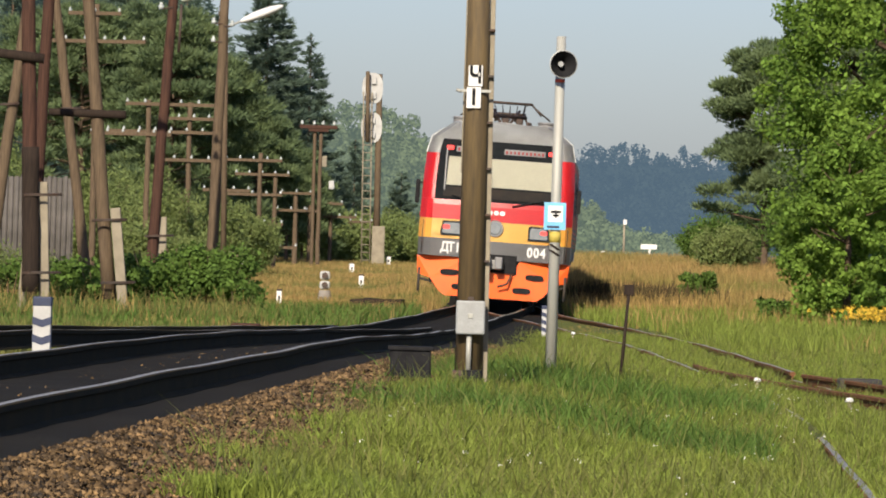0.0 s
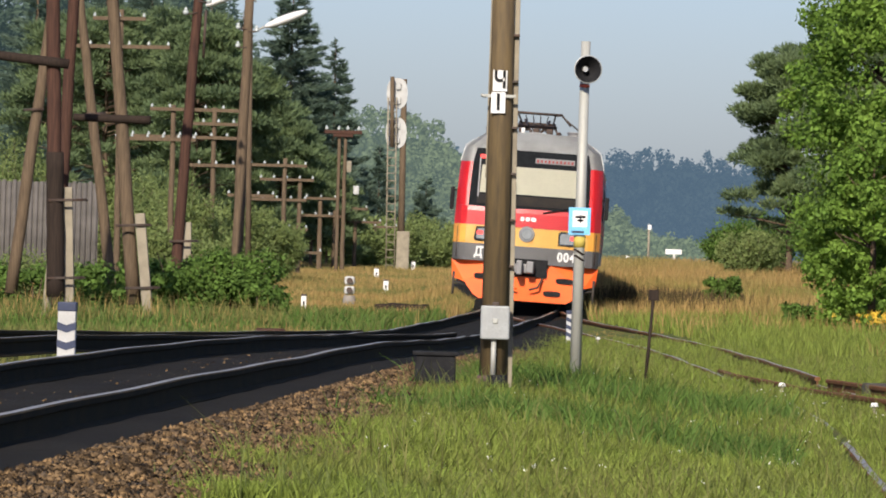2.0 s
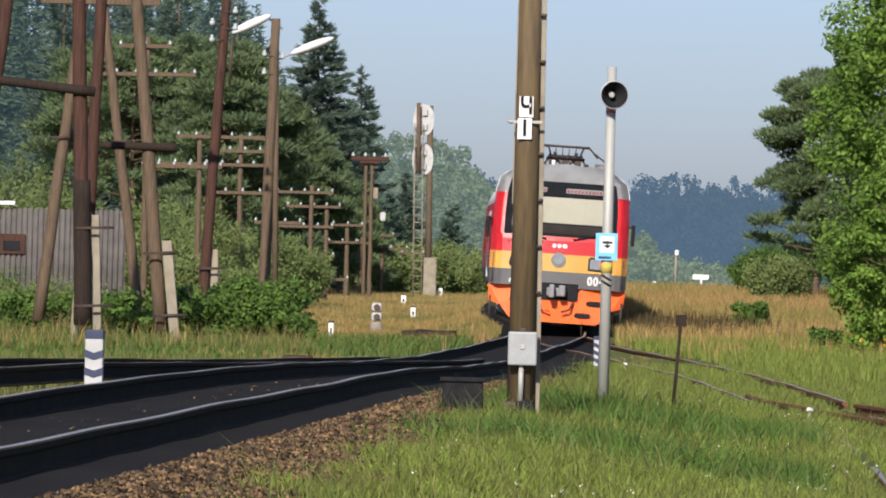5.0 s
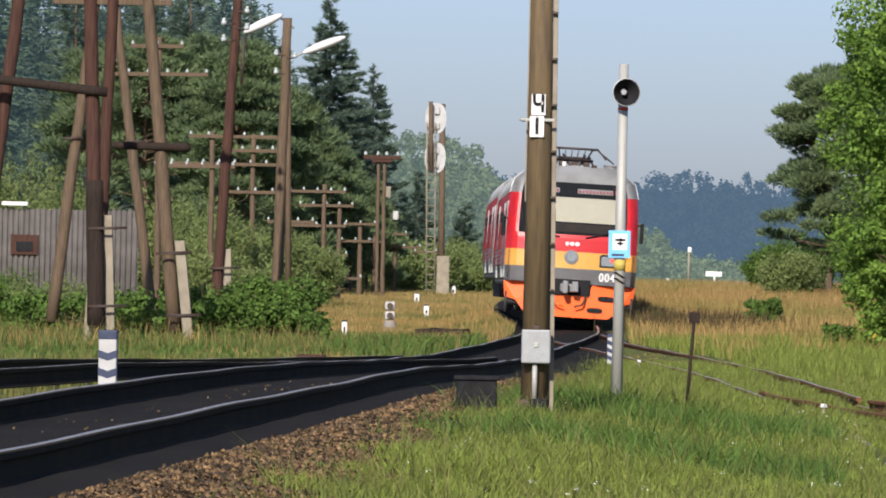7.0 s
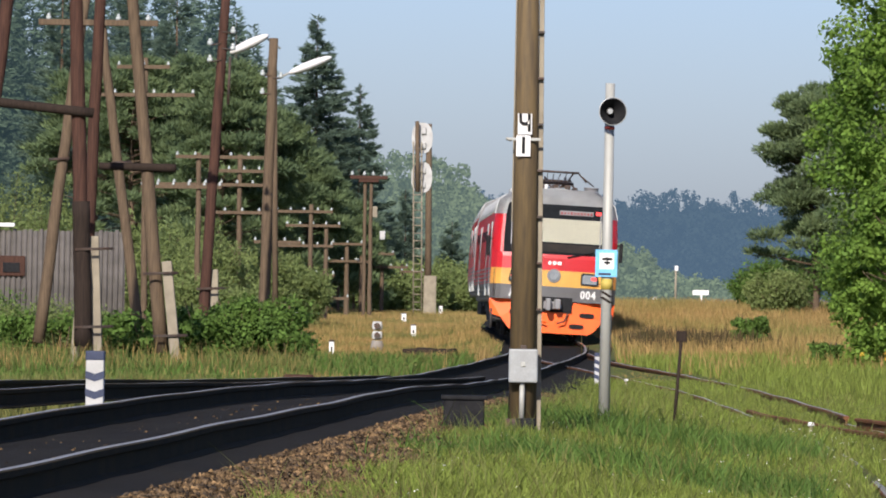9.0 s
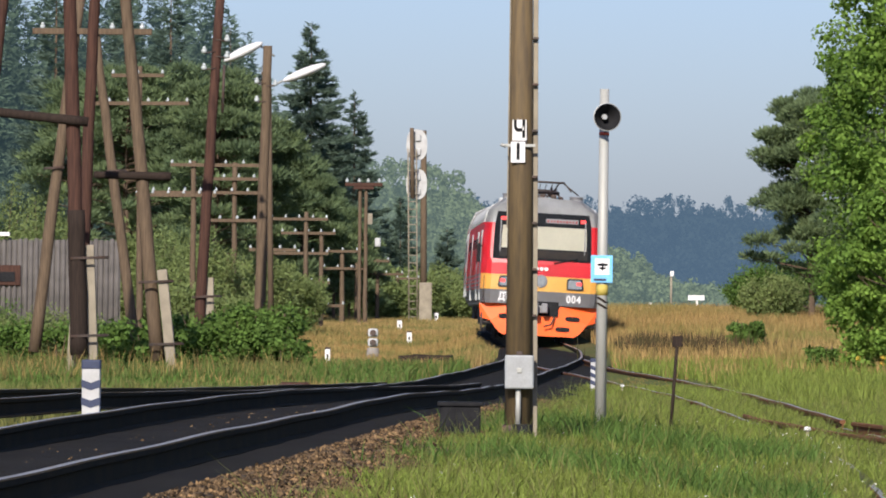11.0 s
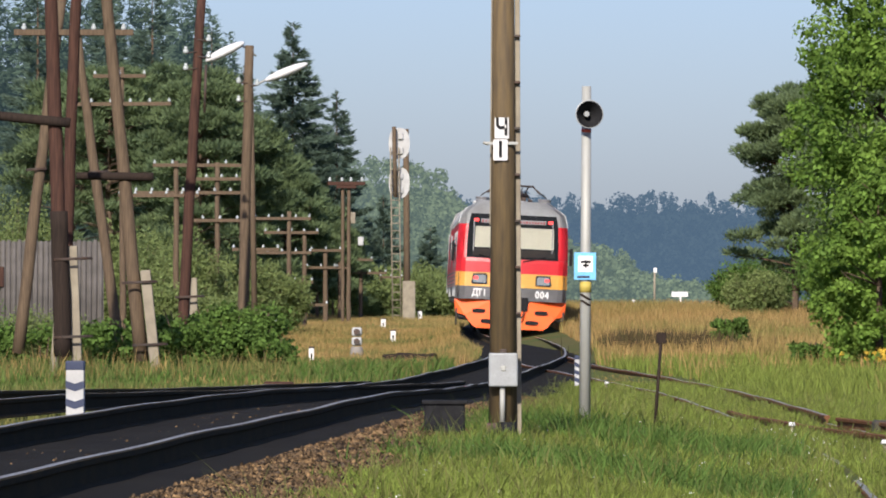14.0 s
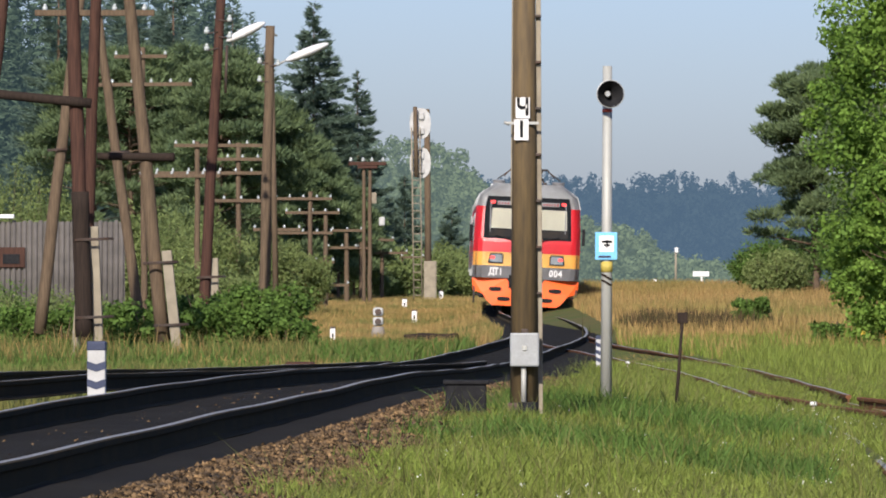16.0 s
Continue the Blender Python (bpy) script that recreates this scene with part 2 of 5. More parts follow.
def ground_z(x, y):
    xc = np.interp(y, LINE_Y, LINE_X)
    k = np.clip((x - xc + 2.5) / 5.0, 0, 1)
    z = np.interp(y, *LEFT) * (1 - k) + np.interp(y, *RIGHT) * k
    # grassy bank level with the ballast beside the main line
    d = x - xc
    bank = np.interp(y, LINE_Y, LINE_Z) - 0.27 - 0.10 * np.clip(d - 2.6, 0, None)
    z = np.where(d > 0, np.maximum(z, np.where(y < 118, bank, -9)), z)
    verge = np.interp(y, LINE_Y, LINE_Z) - 0.17 - 0.2 * np.clip(np.abs(d) - 1.35, 0, None)
    z = np.where((np.abs(d) > 1.25) & (y > 122) & ((d < 0) | (y > 150)), np.maximum(z, verge), z)
    return z + 0.05 * np.sin(x * 0.9 + y * 0.13) * np.sin(y * 0.21 + 1.3) * np.clip((np.abs(x - xc) - 2) / 3, 0, 1)


def build_ground():
    ys = np.concatenate([np.linspace(-60, 30, 10), np.linspace(32, 330, 300), np.geomspace(340, 4800, 40)])
    us = np.concatenate([np.linspace(-1500, -40, 20), np.linspace(-36, 36, 145), np.linspace(40, 1500, 20)])
    X, Y = np.meshgrid(us, ys)
    Z = ground_z(X, Y)
    n, m = X.shape
    i = np.arange(n * m).reshape(n, m)
    f = np.stack([i[:-1, :-1], i[:-1, 1:], i[1:, 1:], i[1:, :-1]], -1).reshape(-1, 4)
    g = arrays("ground", np.stack([X, Y, Z], -1).reshape(-1, 3), f, M["earth"])
    g.data.polygons.foreach_set("use_smooth", np.ones(len(f), bool))
    tagged(g, "grassy meadow soil beside the railway tracks", "ground", kind="structure")


build_ground()


# ---- railway ----
RAIL_PROFILE = [(-0.075, -0.18), (0.075, -0.18), (0.075, -0.165), (0.012, -0.145), (0.010, -0.055), (0.036, -0.04), (0.037, -0.008), (0.025, 0.0),
                (-0.025, 0.0), (-0.037, -0.008), (-0.036, -0.04), (-0.010, -0.055), (-0.012, -0.145), (-0.075, -0.165)]


def rail(name, path, mats, parent, label=""):
    """A rail of the standard section swept along path, a list of (x, y, z of the rail head)."""
    bm = bmesh.new()
    rings = []
    for x, y, z in path:
        rings.append([bm.verts.new((x + u, y, z + w)) for u, w in RAIL_PROFILE])
    k = len(RAIL_PROFILE)
    for a, b in zip(rings, rings[1:]):
        for i in range(k):
            f = bm.faces.new((a[i], a[(i + 1) % k], b[(i + 1) % k], b[i]))
            f.material_index = 1 if i == 7 else 0
    bm.faces.new(rings[0][::-1])
    bm.faces.new(rings[-1])
    bmesh.ops.recalc_face_normals(bm, faces=bm.faces)
    return part(name, bm, mats, parent, label)


def offset_path(centre, side, y0, y1, step=1.0, cant=0.0):
    out = []
    for y in np.arange(y0, y1 + 1e-6, step):
        x, z = centre(y)
        wave = 0.006 * math.sin(y * 0.31 + side) + 0.004 * math.sin(y * 0.9 + 2 * side)
        out.append((x + side * 0.7975, y, z + wave - side * cant * float(np.clip((y - 120) / 30, 0, 1))))
    return out


def bed(name, centre, y0, y1, top, drop, label, mat):
    """Ballast bank with shoulders, laid along a track."""
    ys = np.arange(y0, y1, 0.5)
    prof = [(-2.25, None), (-1.5, 0.0), (-1.1, 0.02), (1.1, 0.02), (1.5, 0.0), (2.35, None)]
    co = []
    for y in ys:
        x, z = centre(y)
        for d, w in prof:
            e = 0.1 * math.sin(y * 1.7 + d) + 0.06 * math.sin(y * 4.1 + 2 * d)
            px = x + d + (e if w is None else 0)
            co.append((px, y, float(ground_z(px, y)) - 0.06 if w is None else z - top + w + 0.004 * math.sin(y * 2 + d * 7)))
    n, m = len(ys), len(prof)
    i = np.arange(n * m).reshape(n, m)
    f = np.stack([i[:-1, :-1], i[:-1, 1:], i[1:, 1:], i[1:, :-1]], -1).reshape(-1, 4)
    ob = arrays(name, co, f, mat)
    return tagged(ob, label, "ballast", kind="structure")


def sleeper_mesh():
    bm = bmesh.new()
    box(bm, (0, 0, -0.09), (2.5, 0.26, 0.18), 0.02)
    me = bpy.data.meshes.new("sleeper")
    bm.to_mesh(me)
    bm.free()
    me.materials.append(M["sleeper"])
    return me


def lay_sleepers(parent, centre, y0, y1, me, pitch=0.6):
    for y in np.arange(y0, y1, pitch):
        x, z = centre(y)
        s = new("sleeper", me)
        s.parent = parent
        s.location = (x, y, z - 0.18)


BR_LEFT = ([-60, 0, 30, 45, 60, 70, 80, 88, 97, 104], [-19.0, -12.0, -8.2, -6.2, -4.55, -3.5, -2.2, -1.3, -0.1, 0.55])


def left_branch(y):
    return glide(y, *BR_LEFT), line(y)[1] - 0.02


# the rusty side track: left and right rail, and the two rails that turn off it
SIDE_LEFT = ([-40, 0, 36.7, 42.5, 50, 58, 70, 83, 93, 101, 110, 122, 138, 150], [-0.6, 1.22, 2.89, 3.16, 3.49, 3.80, 3.92, 3.90, 3.90, 3.82, 3.55, 3.08, 2.36, 1.9])
SIDE_RIGHT = ([-40, 0, 36.7, 50, 58, 66, 72, 81, 87, 95, 107, 122, 137, 150], [0.95, 2.75, 4.42, 5.02, 5.27, 5.30, 5.24, 5.12, 5.16, 5.16, 5.05, 4.57, 3.89, 3.5])
SPUR_LEFT = ([40, 60, 65.4, 71, 75, 81], [8.2, 5.45, 4.88, 4.42, 4.16, 3.98])
SPUR_RIGHT = ([40, 60, 66, 70.8, 73.9, 76], [9.8, 7.05, 6.2, 5.66, 5.20, 4.95])


def side_path(table, y0, y1, rise):
    out = []
    for y in np.arange(y0, y1 + 1e-6, 1.0):
        x = glide(y, *table)
        z = float(np.interp(y, [60, 110, 138, 150], [0.15, 0.18, 0.25, 0.36]))
        out.append((x, y, z + rise + 0.006 * math.sin(y * 0.7)))
    return out


def build_tracks():
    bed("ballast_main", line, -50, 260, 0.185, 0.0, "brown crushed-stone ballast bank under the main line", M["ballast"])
    me = sleeper_mesh()
    mats = [M["rail"], M["rail_top"]]
    t = tagged(empty("railway_track"), "main line with dark oily rails on concrete sleepers", "railway track")
    rail("rail", offset_path(line, -1, -50, 320, cant=0.03), mats, t)
    rail("rail", offset_path(line, 1, -50, 320, cant=0.03), mats, t)
    lay_sleepers(t, line, 30, 150, me)
    t = tagged(empty("railway_track"), "side track that joins the main line at a turnout", "railway track")
    rail("rail", offset_path(left_branch, -1, -50, 98), mats, t)
    rail("rail", offset_path(left_branch, 1, -50, 97), mats, t)
    rusty = [M["rust"], M["rail_top"]]
    t = tagged(empty("railway_track"), "rusty side track sunk in the grass", "railway track")
    rail("rail", side_path(SIDE_LEFT, -40, 142, -0.01), rusty, t)
    rail("rail", side_path(SIDE_RIGHT, 79, 150, 0.0), rusty, t)
    rail("rail", side_path(SIDE_RIGHT, -40, 79, -0.10), rusty, t, "sunken end of the right rail, deep in the grass")
    t = tagged(empty("railway_track"), "short rusty spur turning off the side track", "railway track")
    rusty = [M["rust"], M["rust"]]
    rail("rail", side_path(SPUR_LEFT, 42, 81, 0.02), rusty, t)
    rail("rail", side_path(SPUR_RIGHT, 42, 76, 0.02), rusty, t)
    bm = bmesh.new()
    box(bm, (5.55, 73.0, 0.12), (0.5, 0.5, 0.16), 0.03)
    part("frog_block", bm, M["under"], t, "dark iron block at the crossing of the rails")


build_tracks()


# ---- train ----
BODY = [(-1.62, 1.0), (-1.74, 1.5), (-1.75, 2.0), (-1.73, 3.0), (-1.69, 3.50), (-1.50, 3.95), (-1.08, 4.16), (0, 4.26)]
BODY = BODY + [(-x, z) for x, z in BODY[-2::-1]]


def shell(bm, rings):
    """Skin over rings of (y, shrink in x, list of (x, z)); returns the rings of vertices."""
    made = [[bm.verts.new((x * s, y, z)) for x, z in ring] for y, s, ring in rings]
    for a, b in zip(made, made[1:]):
        for i in range(len(a) - 1):
            bm.faces.new((a[i], a[i + 1], b[i + 1], b[i]))
    return made


def car_body(train, y0, y1, cab):
    """Car shell in bands: grey sill, red sides, light grey roof; with ribs, doors, windows, bogies."""
    for name, lo, hi, mat in (("lower_side", 0, 1, "tr_grey"), ("side_wall", 1, 4, "tr_red")):
        for s in (-1, 1):
            bm = bmesh.new()
            ring = [(s * abs(x), z) for x, z in BODY[lo:hi + 1]]
            shell(bm, [(y0, 1, ring), (y1, 1, ring)])
            bmesh.ops.solidify(bm, geom=bm.faces[:], thickness=0.03)
            part(name, bm, M[mat], train)
    bm = bmesh.new()
    shell(bm, [(y0, 1, BODY[4:-4]), (y1, 1, BODY[4:-4])])
    bmesh.ops.solidify(bm, geom=bm.faces[:], thickness=0.03)
    roof = part("roof", bm, M["tr_roof"], train)
    bm = bmesh.new()
    for y in np.arange(y0 + 0.9, y1, 0.45):
        vs = []
        for x, z in BODY[4:-4]:
            vs.append((x * 1.006, z + 0.02))
        for (xa, za), (xb, zb) in zip(vs, vs[1:]):
            rod(bm, (xa, y, za), (xb, y, zb), 0.02, n=5)
    part("roof_ribs", bm, M["tr_roof"], roof)
    bm = bmesh.new()
    for s in (-1, 1):
        for z in np.arange(1.08, 2.0, 0.12):
            x = np.interp(z, [1.0, 1.5, 2.0], [1.62, 1.74, 1.74])
            box(bm, (s * x, (y0 + y1) / 2, z), (0.03, y1 - y0, 0.035))
    part("side_ribs", bm, M["tr_grey"], train)
    for s in (-1, 1):
        for k, y in enumerate((y0 + 1.9, y0 + 6.6, y0 + 15.8)):
            bm = bmesh.new()
            box(bm, (s * 1.72, y, 2.2), (0.06, 0.9, 2.1), 0.03)
            d = part("door", bm, M["tr_roof"], train, "pale grey sliding door")
            bm = bmesh.new()
            box(bm, (s * 1.73, y, 2.65), (0.07, 0.5, 0.8), 0.03)
            part("door_window", bm, M["tr_dark"], d)
        for y in np.arange(y0 + 8.4, y1 - 1.2, 1.7):
            if abs(y - y0 - 15.8) < 0.8:
                continue
            bm = bmesh.new()
            box(bm, (s * 1.70, y, 2.65), (0.07, 1.2, 0.85), 0.04)
            part("side_window", bm, M["tr_dark"], train)
    bm = bmesh.new()
    box(bm, (0, (y0 + y1) / 2, 0.85), (2.7, y1 - y0 - 1.0, 0.3))
    for y in np.arange(y0 + 6.2, y1 - 6, 2.6):
        for s in (-1, 1):
            box(bm, (s * 1.05, y, 0.72), (0.7, 1.9, 0.6), 0.05)
    part("underframe", bm, M["under"], train)
    for yb in (y0 + 3.6, y1 - 3.6):
        bm = bmesh.new()
        for s in (-1, 1):
            box(bm, (s * 1.02, yb, 0.55), (0.18, 3.2, 0.25), 0.04)
            box(bm, (s * 1.05, yb, 0.82), (0.3, 0.7, 0.4), 0.05)
        box(bm, (0, yb, 0.6), (1.9, 0.6, 0.3), 0.05)
        bogie = part("bogie", bm, M["under"], train)
        for yw in (yb - 1.3, yb + 1.3):
            bm = bmesh.new()
            for s in (-1, 1):
                rod(bm, (s * 0.74, yw, 0.46), (s * 0.86, yw, 0.46), 0.46, n=28)
                rod(bm, (s * 0.70, yw, 0.46), (s * 0.74, yw, 0.46), 0.49, n=28)
            rod(bm, (-0.7, yw, 0.46), (0.7, yw, 0.46), 0.08)
            part("wheelset", bm, M["under"], bogie)
    bm = bmesh.new()
    plate(bm, BODY, y1 - 0.05, y1)
    part("end_wall", bm, M["tr_grey"], train)


def cab_front(train):
    """The cab end: raked rounded nose in colour bands, windscreen, lamps, skirt, coupler."""
    # nose section at height z: half width and set-back of the face
    hw = lambda z: float(np.interp(z, [1.0, 1.1, 1.5, 2.0, 3.0, 3.5, 3.85, 4.24], [1.70, 1.75, 1.76, 1.76, 1.74, 1.71, 1.62, 1.12]))
    back = lambda z: float(np.interp(z, [0.2, 1.0, 1.5, 2.3, 3.8, 4.0, 4.24], [0.10, 0.0, 0.02, 0.12, 0.62, 0.78, 1.15]))

    def face(x, z):
        u = abs(x) / hw(z)
        return back(z) + 0.10 * u * u + (0.32 * ((u - 0.86) / 0.14) ** 2 if u > 0.86 else 0)

    def band(name, z0, z1, mat, x0=-1.0, x1=1.0, n=24, rows=4, proud=0.0, label=""):
        bm = bmesh.new()
        g = []
        for j in range(rows + 1):
            z = z0 + (z1 - z0) * j / rows
            g.append([bm.verts.new((x0 * hw(z) + (x1 - x0) * hw(z) * i / n, face(x0 * hw(z) + (x1 - x0) * hw(z) * i / n, z) - proud, z)) for i in range(n + 1)])
        for j in range(rows):
            for i in range(n):
                bm.faces.new((g[j][i], g[j][i + 1], g[j + 1][i + 1], g[j + 1][i]))
        bmesh.ops.solidify(bm, geom=bm.faces[:], thickness=-0.04)
        return part(name, bm, M[mat], train, label)

    band("grey_band", 1.10, 1.50, "tr_grey")
    band("yellow_band", 1.503, 1.95, "tr_yellow")
    band("red_panel", 1.953, 2.40, "tr_red")
    for s in (-1, 1):
        a, b = (-1.0, -0.825) if s < 0 else (0.825, 1.0)
        band("corner_pillar", 2.403, 3.46, "tr_red", a, b, 8, 6)
        band("upper_corner", 3.463, 3.85, "tr_roof", a, b, 8, 4)
    band("roof_brow", 3.80, 4.24, "tr_roof", -1.0, 1.0, 20, 6)
    # cab flanks from the rounded corners back to the car body
    bx = lambda z: float(np.interp(z, [q for _, q in BODY[:8]], [-x for x, _ in BODY[:8]]))
    for name, z0, z1, mat in (("lower_flank", 1.0, 1.5, "tr_grey"), ("cab_flank", 1.5, 3.46, "tr_red"), ("roof_flank", 3.46, 4.24, "tr_roof")):
        for s in (-1, 1):
            bm = bmesh.new()
            g = []
            for j in range(7):
                z = z0 + (z1 - z0) * j / 6
                g.append([bm.verts.new((s * hw(z), face(hw(z), z), z)), bm.verts.new((s * bx(z), 1.32, z))])
            for p, q in zip(g, g[1:]):
                bm.faces.new((p[0], p[1], q[1], q[0]))
            bmesh.ops.recalc_face_normals(bm, faces=bm.faces)
            bmesh.ops.solidify(bm, geom=bm.faces[:], thickness=0.02)
            part(name, bm, M[mat], train)
    # windscreen
    surround = band("windscreen_surround", 2.41, 3.80, "tr_dark", -0.82, 0.82, 16, 8, 0.01)
    blind = band("blind", 2.74, 3.40, "blind", -0.69, 0.74, 16, 4, 0.03, "cream roller blind behind the windscreen")
    blind.parent = surround
    shade = band("dashboard_shade", 2.47, 2.70, "under", -0.72, 0.76, 16, 2, 0.02)
    shade.parent = surround
    for s in (-1, 1):
        bm = bmesh.new()
        box(bm, (s * 1.24, face(1.24, 3.1) - 0.03, 3.1), (0.03, 0.03, 1.0), 0.005, pose(0, 0, 0, -18, 0, 0))
        part("window_post", bm, M["tr_grey"], surround)
    for x, w in ((-0.72, 0.62), (0.55, 0.95)):
        bm = bmesh.new()
        box(bm, (x, face(x, 3.58) - 0.03, 3.58), (w, 0.03, 0.13), 0.01)
        p = part("destination_display", bm, M["tr_grey"], train)
        k = int(w / 0.09)
        for i in range(k):
            cx = x - w / 2 + 0.06 + (w - 0.12) * i / (k - 1)
            bm = bmesh.new()
            box(bm, (cx, face(x, 3.58) - 0.05, 3.575), (0.05, 0.008, 0.055 + 0.02 * (i % 3 == 0)))
            part("lit_bar", bm, M["sign_red"], p)
    for s in (-1, 1):
        bm = bmesh.new()
        box(bm, (s * 1.17, face(1.17, 3.6) - 0.025, 3.6), (0.16, 0.03, 0.10), 0.015)
        part("upper_tail_lamp", bm, M["tail"], surround, "small red lamp")
        bm = bmesh.new()
        rod(bm, (s * 0.35, face(0.5, 2.36) - 0.06, 2.33), (s * 0.95, face(1, 2.5) - 0.07, 2.48), 0.018, n=6)
        rod(bm, (s * 0.80, face(0.9, 2.5) - 0.08, 2.44), (s * 1.05, face(1, 2.6) - 0.08, 2.5), 0.022, n=6)
        part("wiper", bm, M["black"], surround)
        # headlamp unit
        bm = bmesh.new()
        out = [(s * (0.76 + a), 1.73 + b) for a, b in ((0.0, -0.15), (0.47, -0.15), (0.50, -0.10), (0.45, 0.18), (0.05, 0.19), (0.0, 0.14))]
        plate(bm, out if s > 0 else out[::-1], face(1.0, 1.73) - 0.05, face(1.0, 1.73) + 0.12)
        lamp = part("headlamp_unit", bm, M["tr_dark"], train, "black framed headlamp cluster")
        bm = bmesh.new()
        plate(bm, [(s * 1.0 + (x - s * 1.0) * 0.82, 1.74 + (z - 1.74) * 0.74) for x, z in out], face(1, 1.73) - 0.058, face(1, 1.73))
        part("headlamp_lens", bm, M["lens"], lamp, "clear grey lens")
        bm = bmesh.new()
        plate(bm, oval(s * 1.12, 1.77, 0.16, 0.10), face(1, 1.73) - 0.064, face(1, 1.73))
        part("tail_lamp", bm, M["tail"], lamp, "glowing red tail lamp")
        bm = bmesh.new()
        box(bm, (s * 1.86, 0.75, 2.55), (0.10, 0.14, 0.55), 0.03)
        rod(bm, (s * 1.70, 0.7, 2.75), (s * 1.84, 0.75, 2.75), 0.02, n=6)
        part("mirror", bm, M["black"], train)
        # handrail at the corner
        bm = bmesh.new()
        rod(bm, (s * 1.66, 0.22, 1.15), (s * 1.66, 0.30, 1.9), 0.015, n=6)
        part("handrail", bm, M["iron"], train)
    bm = bmesh.new()
    rod(bm, (0, face(0, 1.80) + 0.05, 1.80), (0, face(0, 1.80) - 0.07, 1.80), 0.20, 0.18, n=28)
    spot = part("spotlight", bm, M["tr_grey"], train, "round central spotlight")
    bm = bmesh.new()
    rod(bm, (0, face(0, 1.80) - 0.06, 1.80), (0, face(0, 1.80) - 0.085, 1.80), 0.155, 0.12, n=24)
    part("spotlight_lens", bm, M["lens"], spot)
    # emblem as three plain strokes
    bm = bmesh.new()
    for x, w in ((-0.13, 0.09), (0.0, 0.11), (0.14, 0.12)):
        plate(bm, oval(x, 2.16, w, 0.10), face(0, 2.16) - 0.03, face(0, 2.16))
    part("emblem", bm, M["white"], train, "white emblem strokes")
    for x, t in ((-0.98, "\u0414\u04221"), (0.98, "004")):
        for k, ch in enumerate(t):
            cx = x + (k - 1) * 0.150
            lettering("character", ch, 0.30, M["white"], train, pose(cx, face(cx, 1.31) - 0.012, 1.30, 90, 0, 0), 0.85)
    # skirt
    bm = bmesh.new()
    half = [(0.0, 0.20), (1.05, 0.20), (1.20, 0.30), (1.42, 0.58), (1.72, 0.66), (1.76, 1.09), (0.62, 1.09), (0.52, 0.92), (0.30, 0.80), (0.0, 0.80)]
    outl = half[1:9] + [(-x, z) for x, z in half[8:0:-1]]
    plate(bm, outl, 0.05, 0.12)
    bmesh.ops.triangulate(bm, faces=[f for f in bm.faces if len(f.verts) > 4])
    for v in bm.verts:
        v.co.y += 0.10 * (v.co.x / 1.76) ** 2 + (0.3 * ((abs(v.co.x) - 1.4) / 0.36) ** 2 if abs(v.co.x) > 1.4 else 0)
    skirt = part("skirt", bm, M["tr_orange"], train, "orange obstacle deflector skirt with oval slots")
    for s in (-1, 1):
        for x, z, w in ((0.98, 0.74, 0.42), (0.70, 0.42, 0.42)):
            bm = bmesh.new()
            plate(bm, oval(s * x, z, w, 0.13), 0.045, 0.10)
            part("slot", bm, M["black"], skirt, "dark oval slot")
        bm = bmesh.new()
        rod(bm, (s * 1.25, 0.25, 0.48), (s * 1.7, 0.4, 0.55), 0.03, n=6)
        rod(bm, (s * 1.68, 0.35, 0.25), (s * 1.68, 0.35, 0.8), 0.035, n=6)
        part("step_bracket", bm, M["under"], skirt)
        bm = bmesh.new()
        rod(bm, (s * 0.45, -0.02, 0.78), (s * 0.36, -0.12, 0.55), 0.025, n=6)
        rod(bm, (s * 0.36, -0.12, 0.55), (s * 0.15, -0.10, 0.48), 0.025, n=6)
        part("air_hose", bm, M["tr_orange"] if s < 0 else M["iron"], skirt)
    # coupler
    bm = bmesh.new()
    box(bm, (0, 0.12, 1.0), (1.1, 0.25, 0.42))
    pocket = part("coupler_pocket", bm, M["black"], train)
    bm = bmesh.new()
    box(bm, (-0.12, -0.18, 1.0), (0.14, 0.5, 0.34), 0.03)
    box(bm, (0.14, -0.14, 1.02), (0.17, 0.42, 0.28), 0.03)
    box(bm, (0.0, 0.05, 0.98), (0.5, 0.4, 0.22), 0.03)
    part("coupler", bm, M["tr_grey"], train, "grey automatic coupler head")


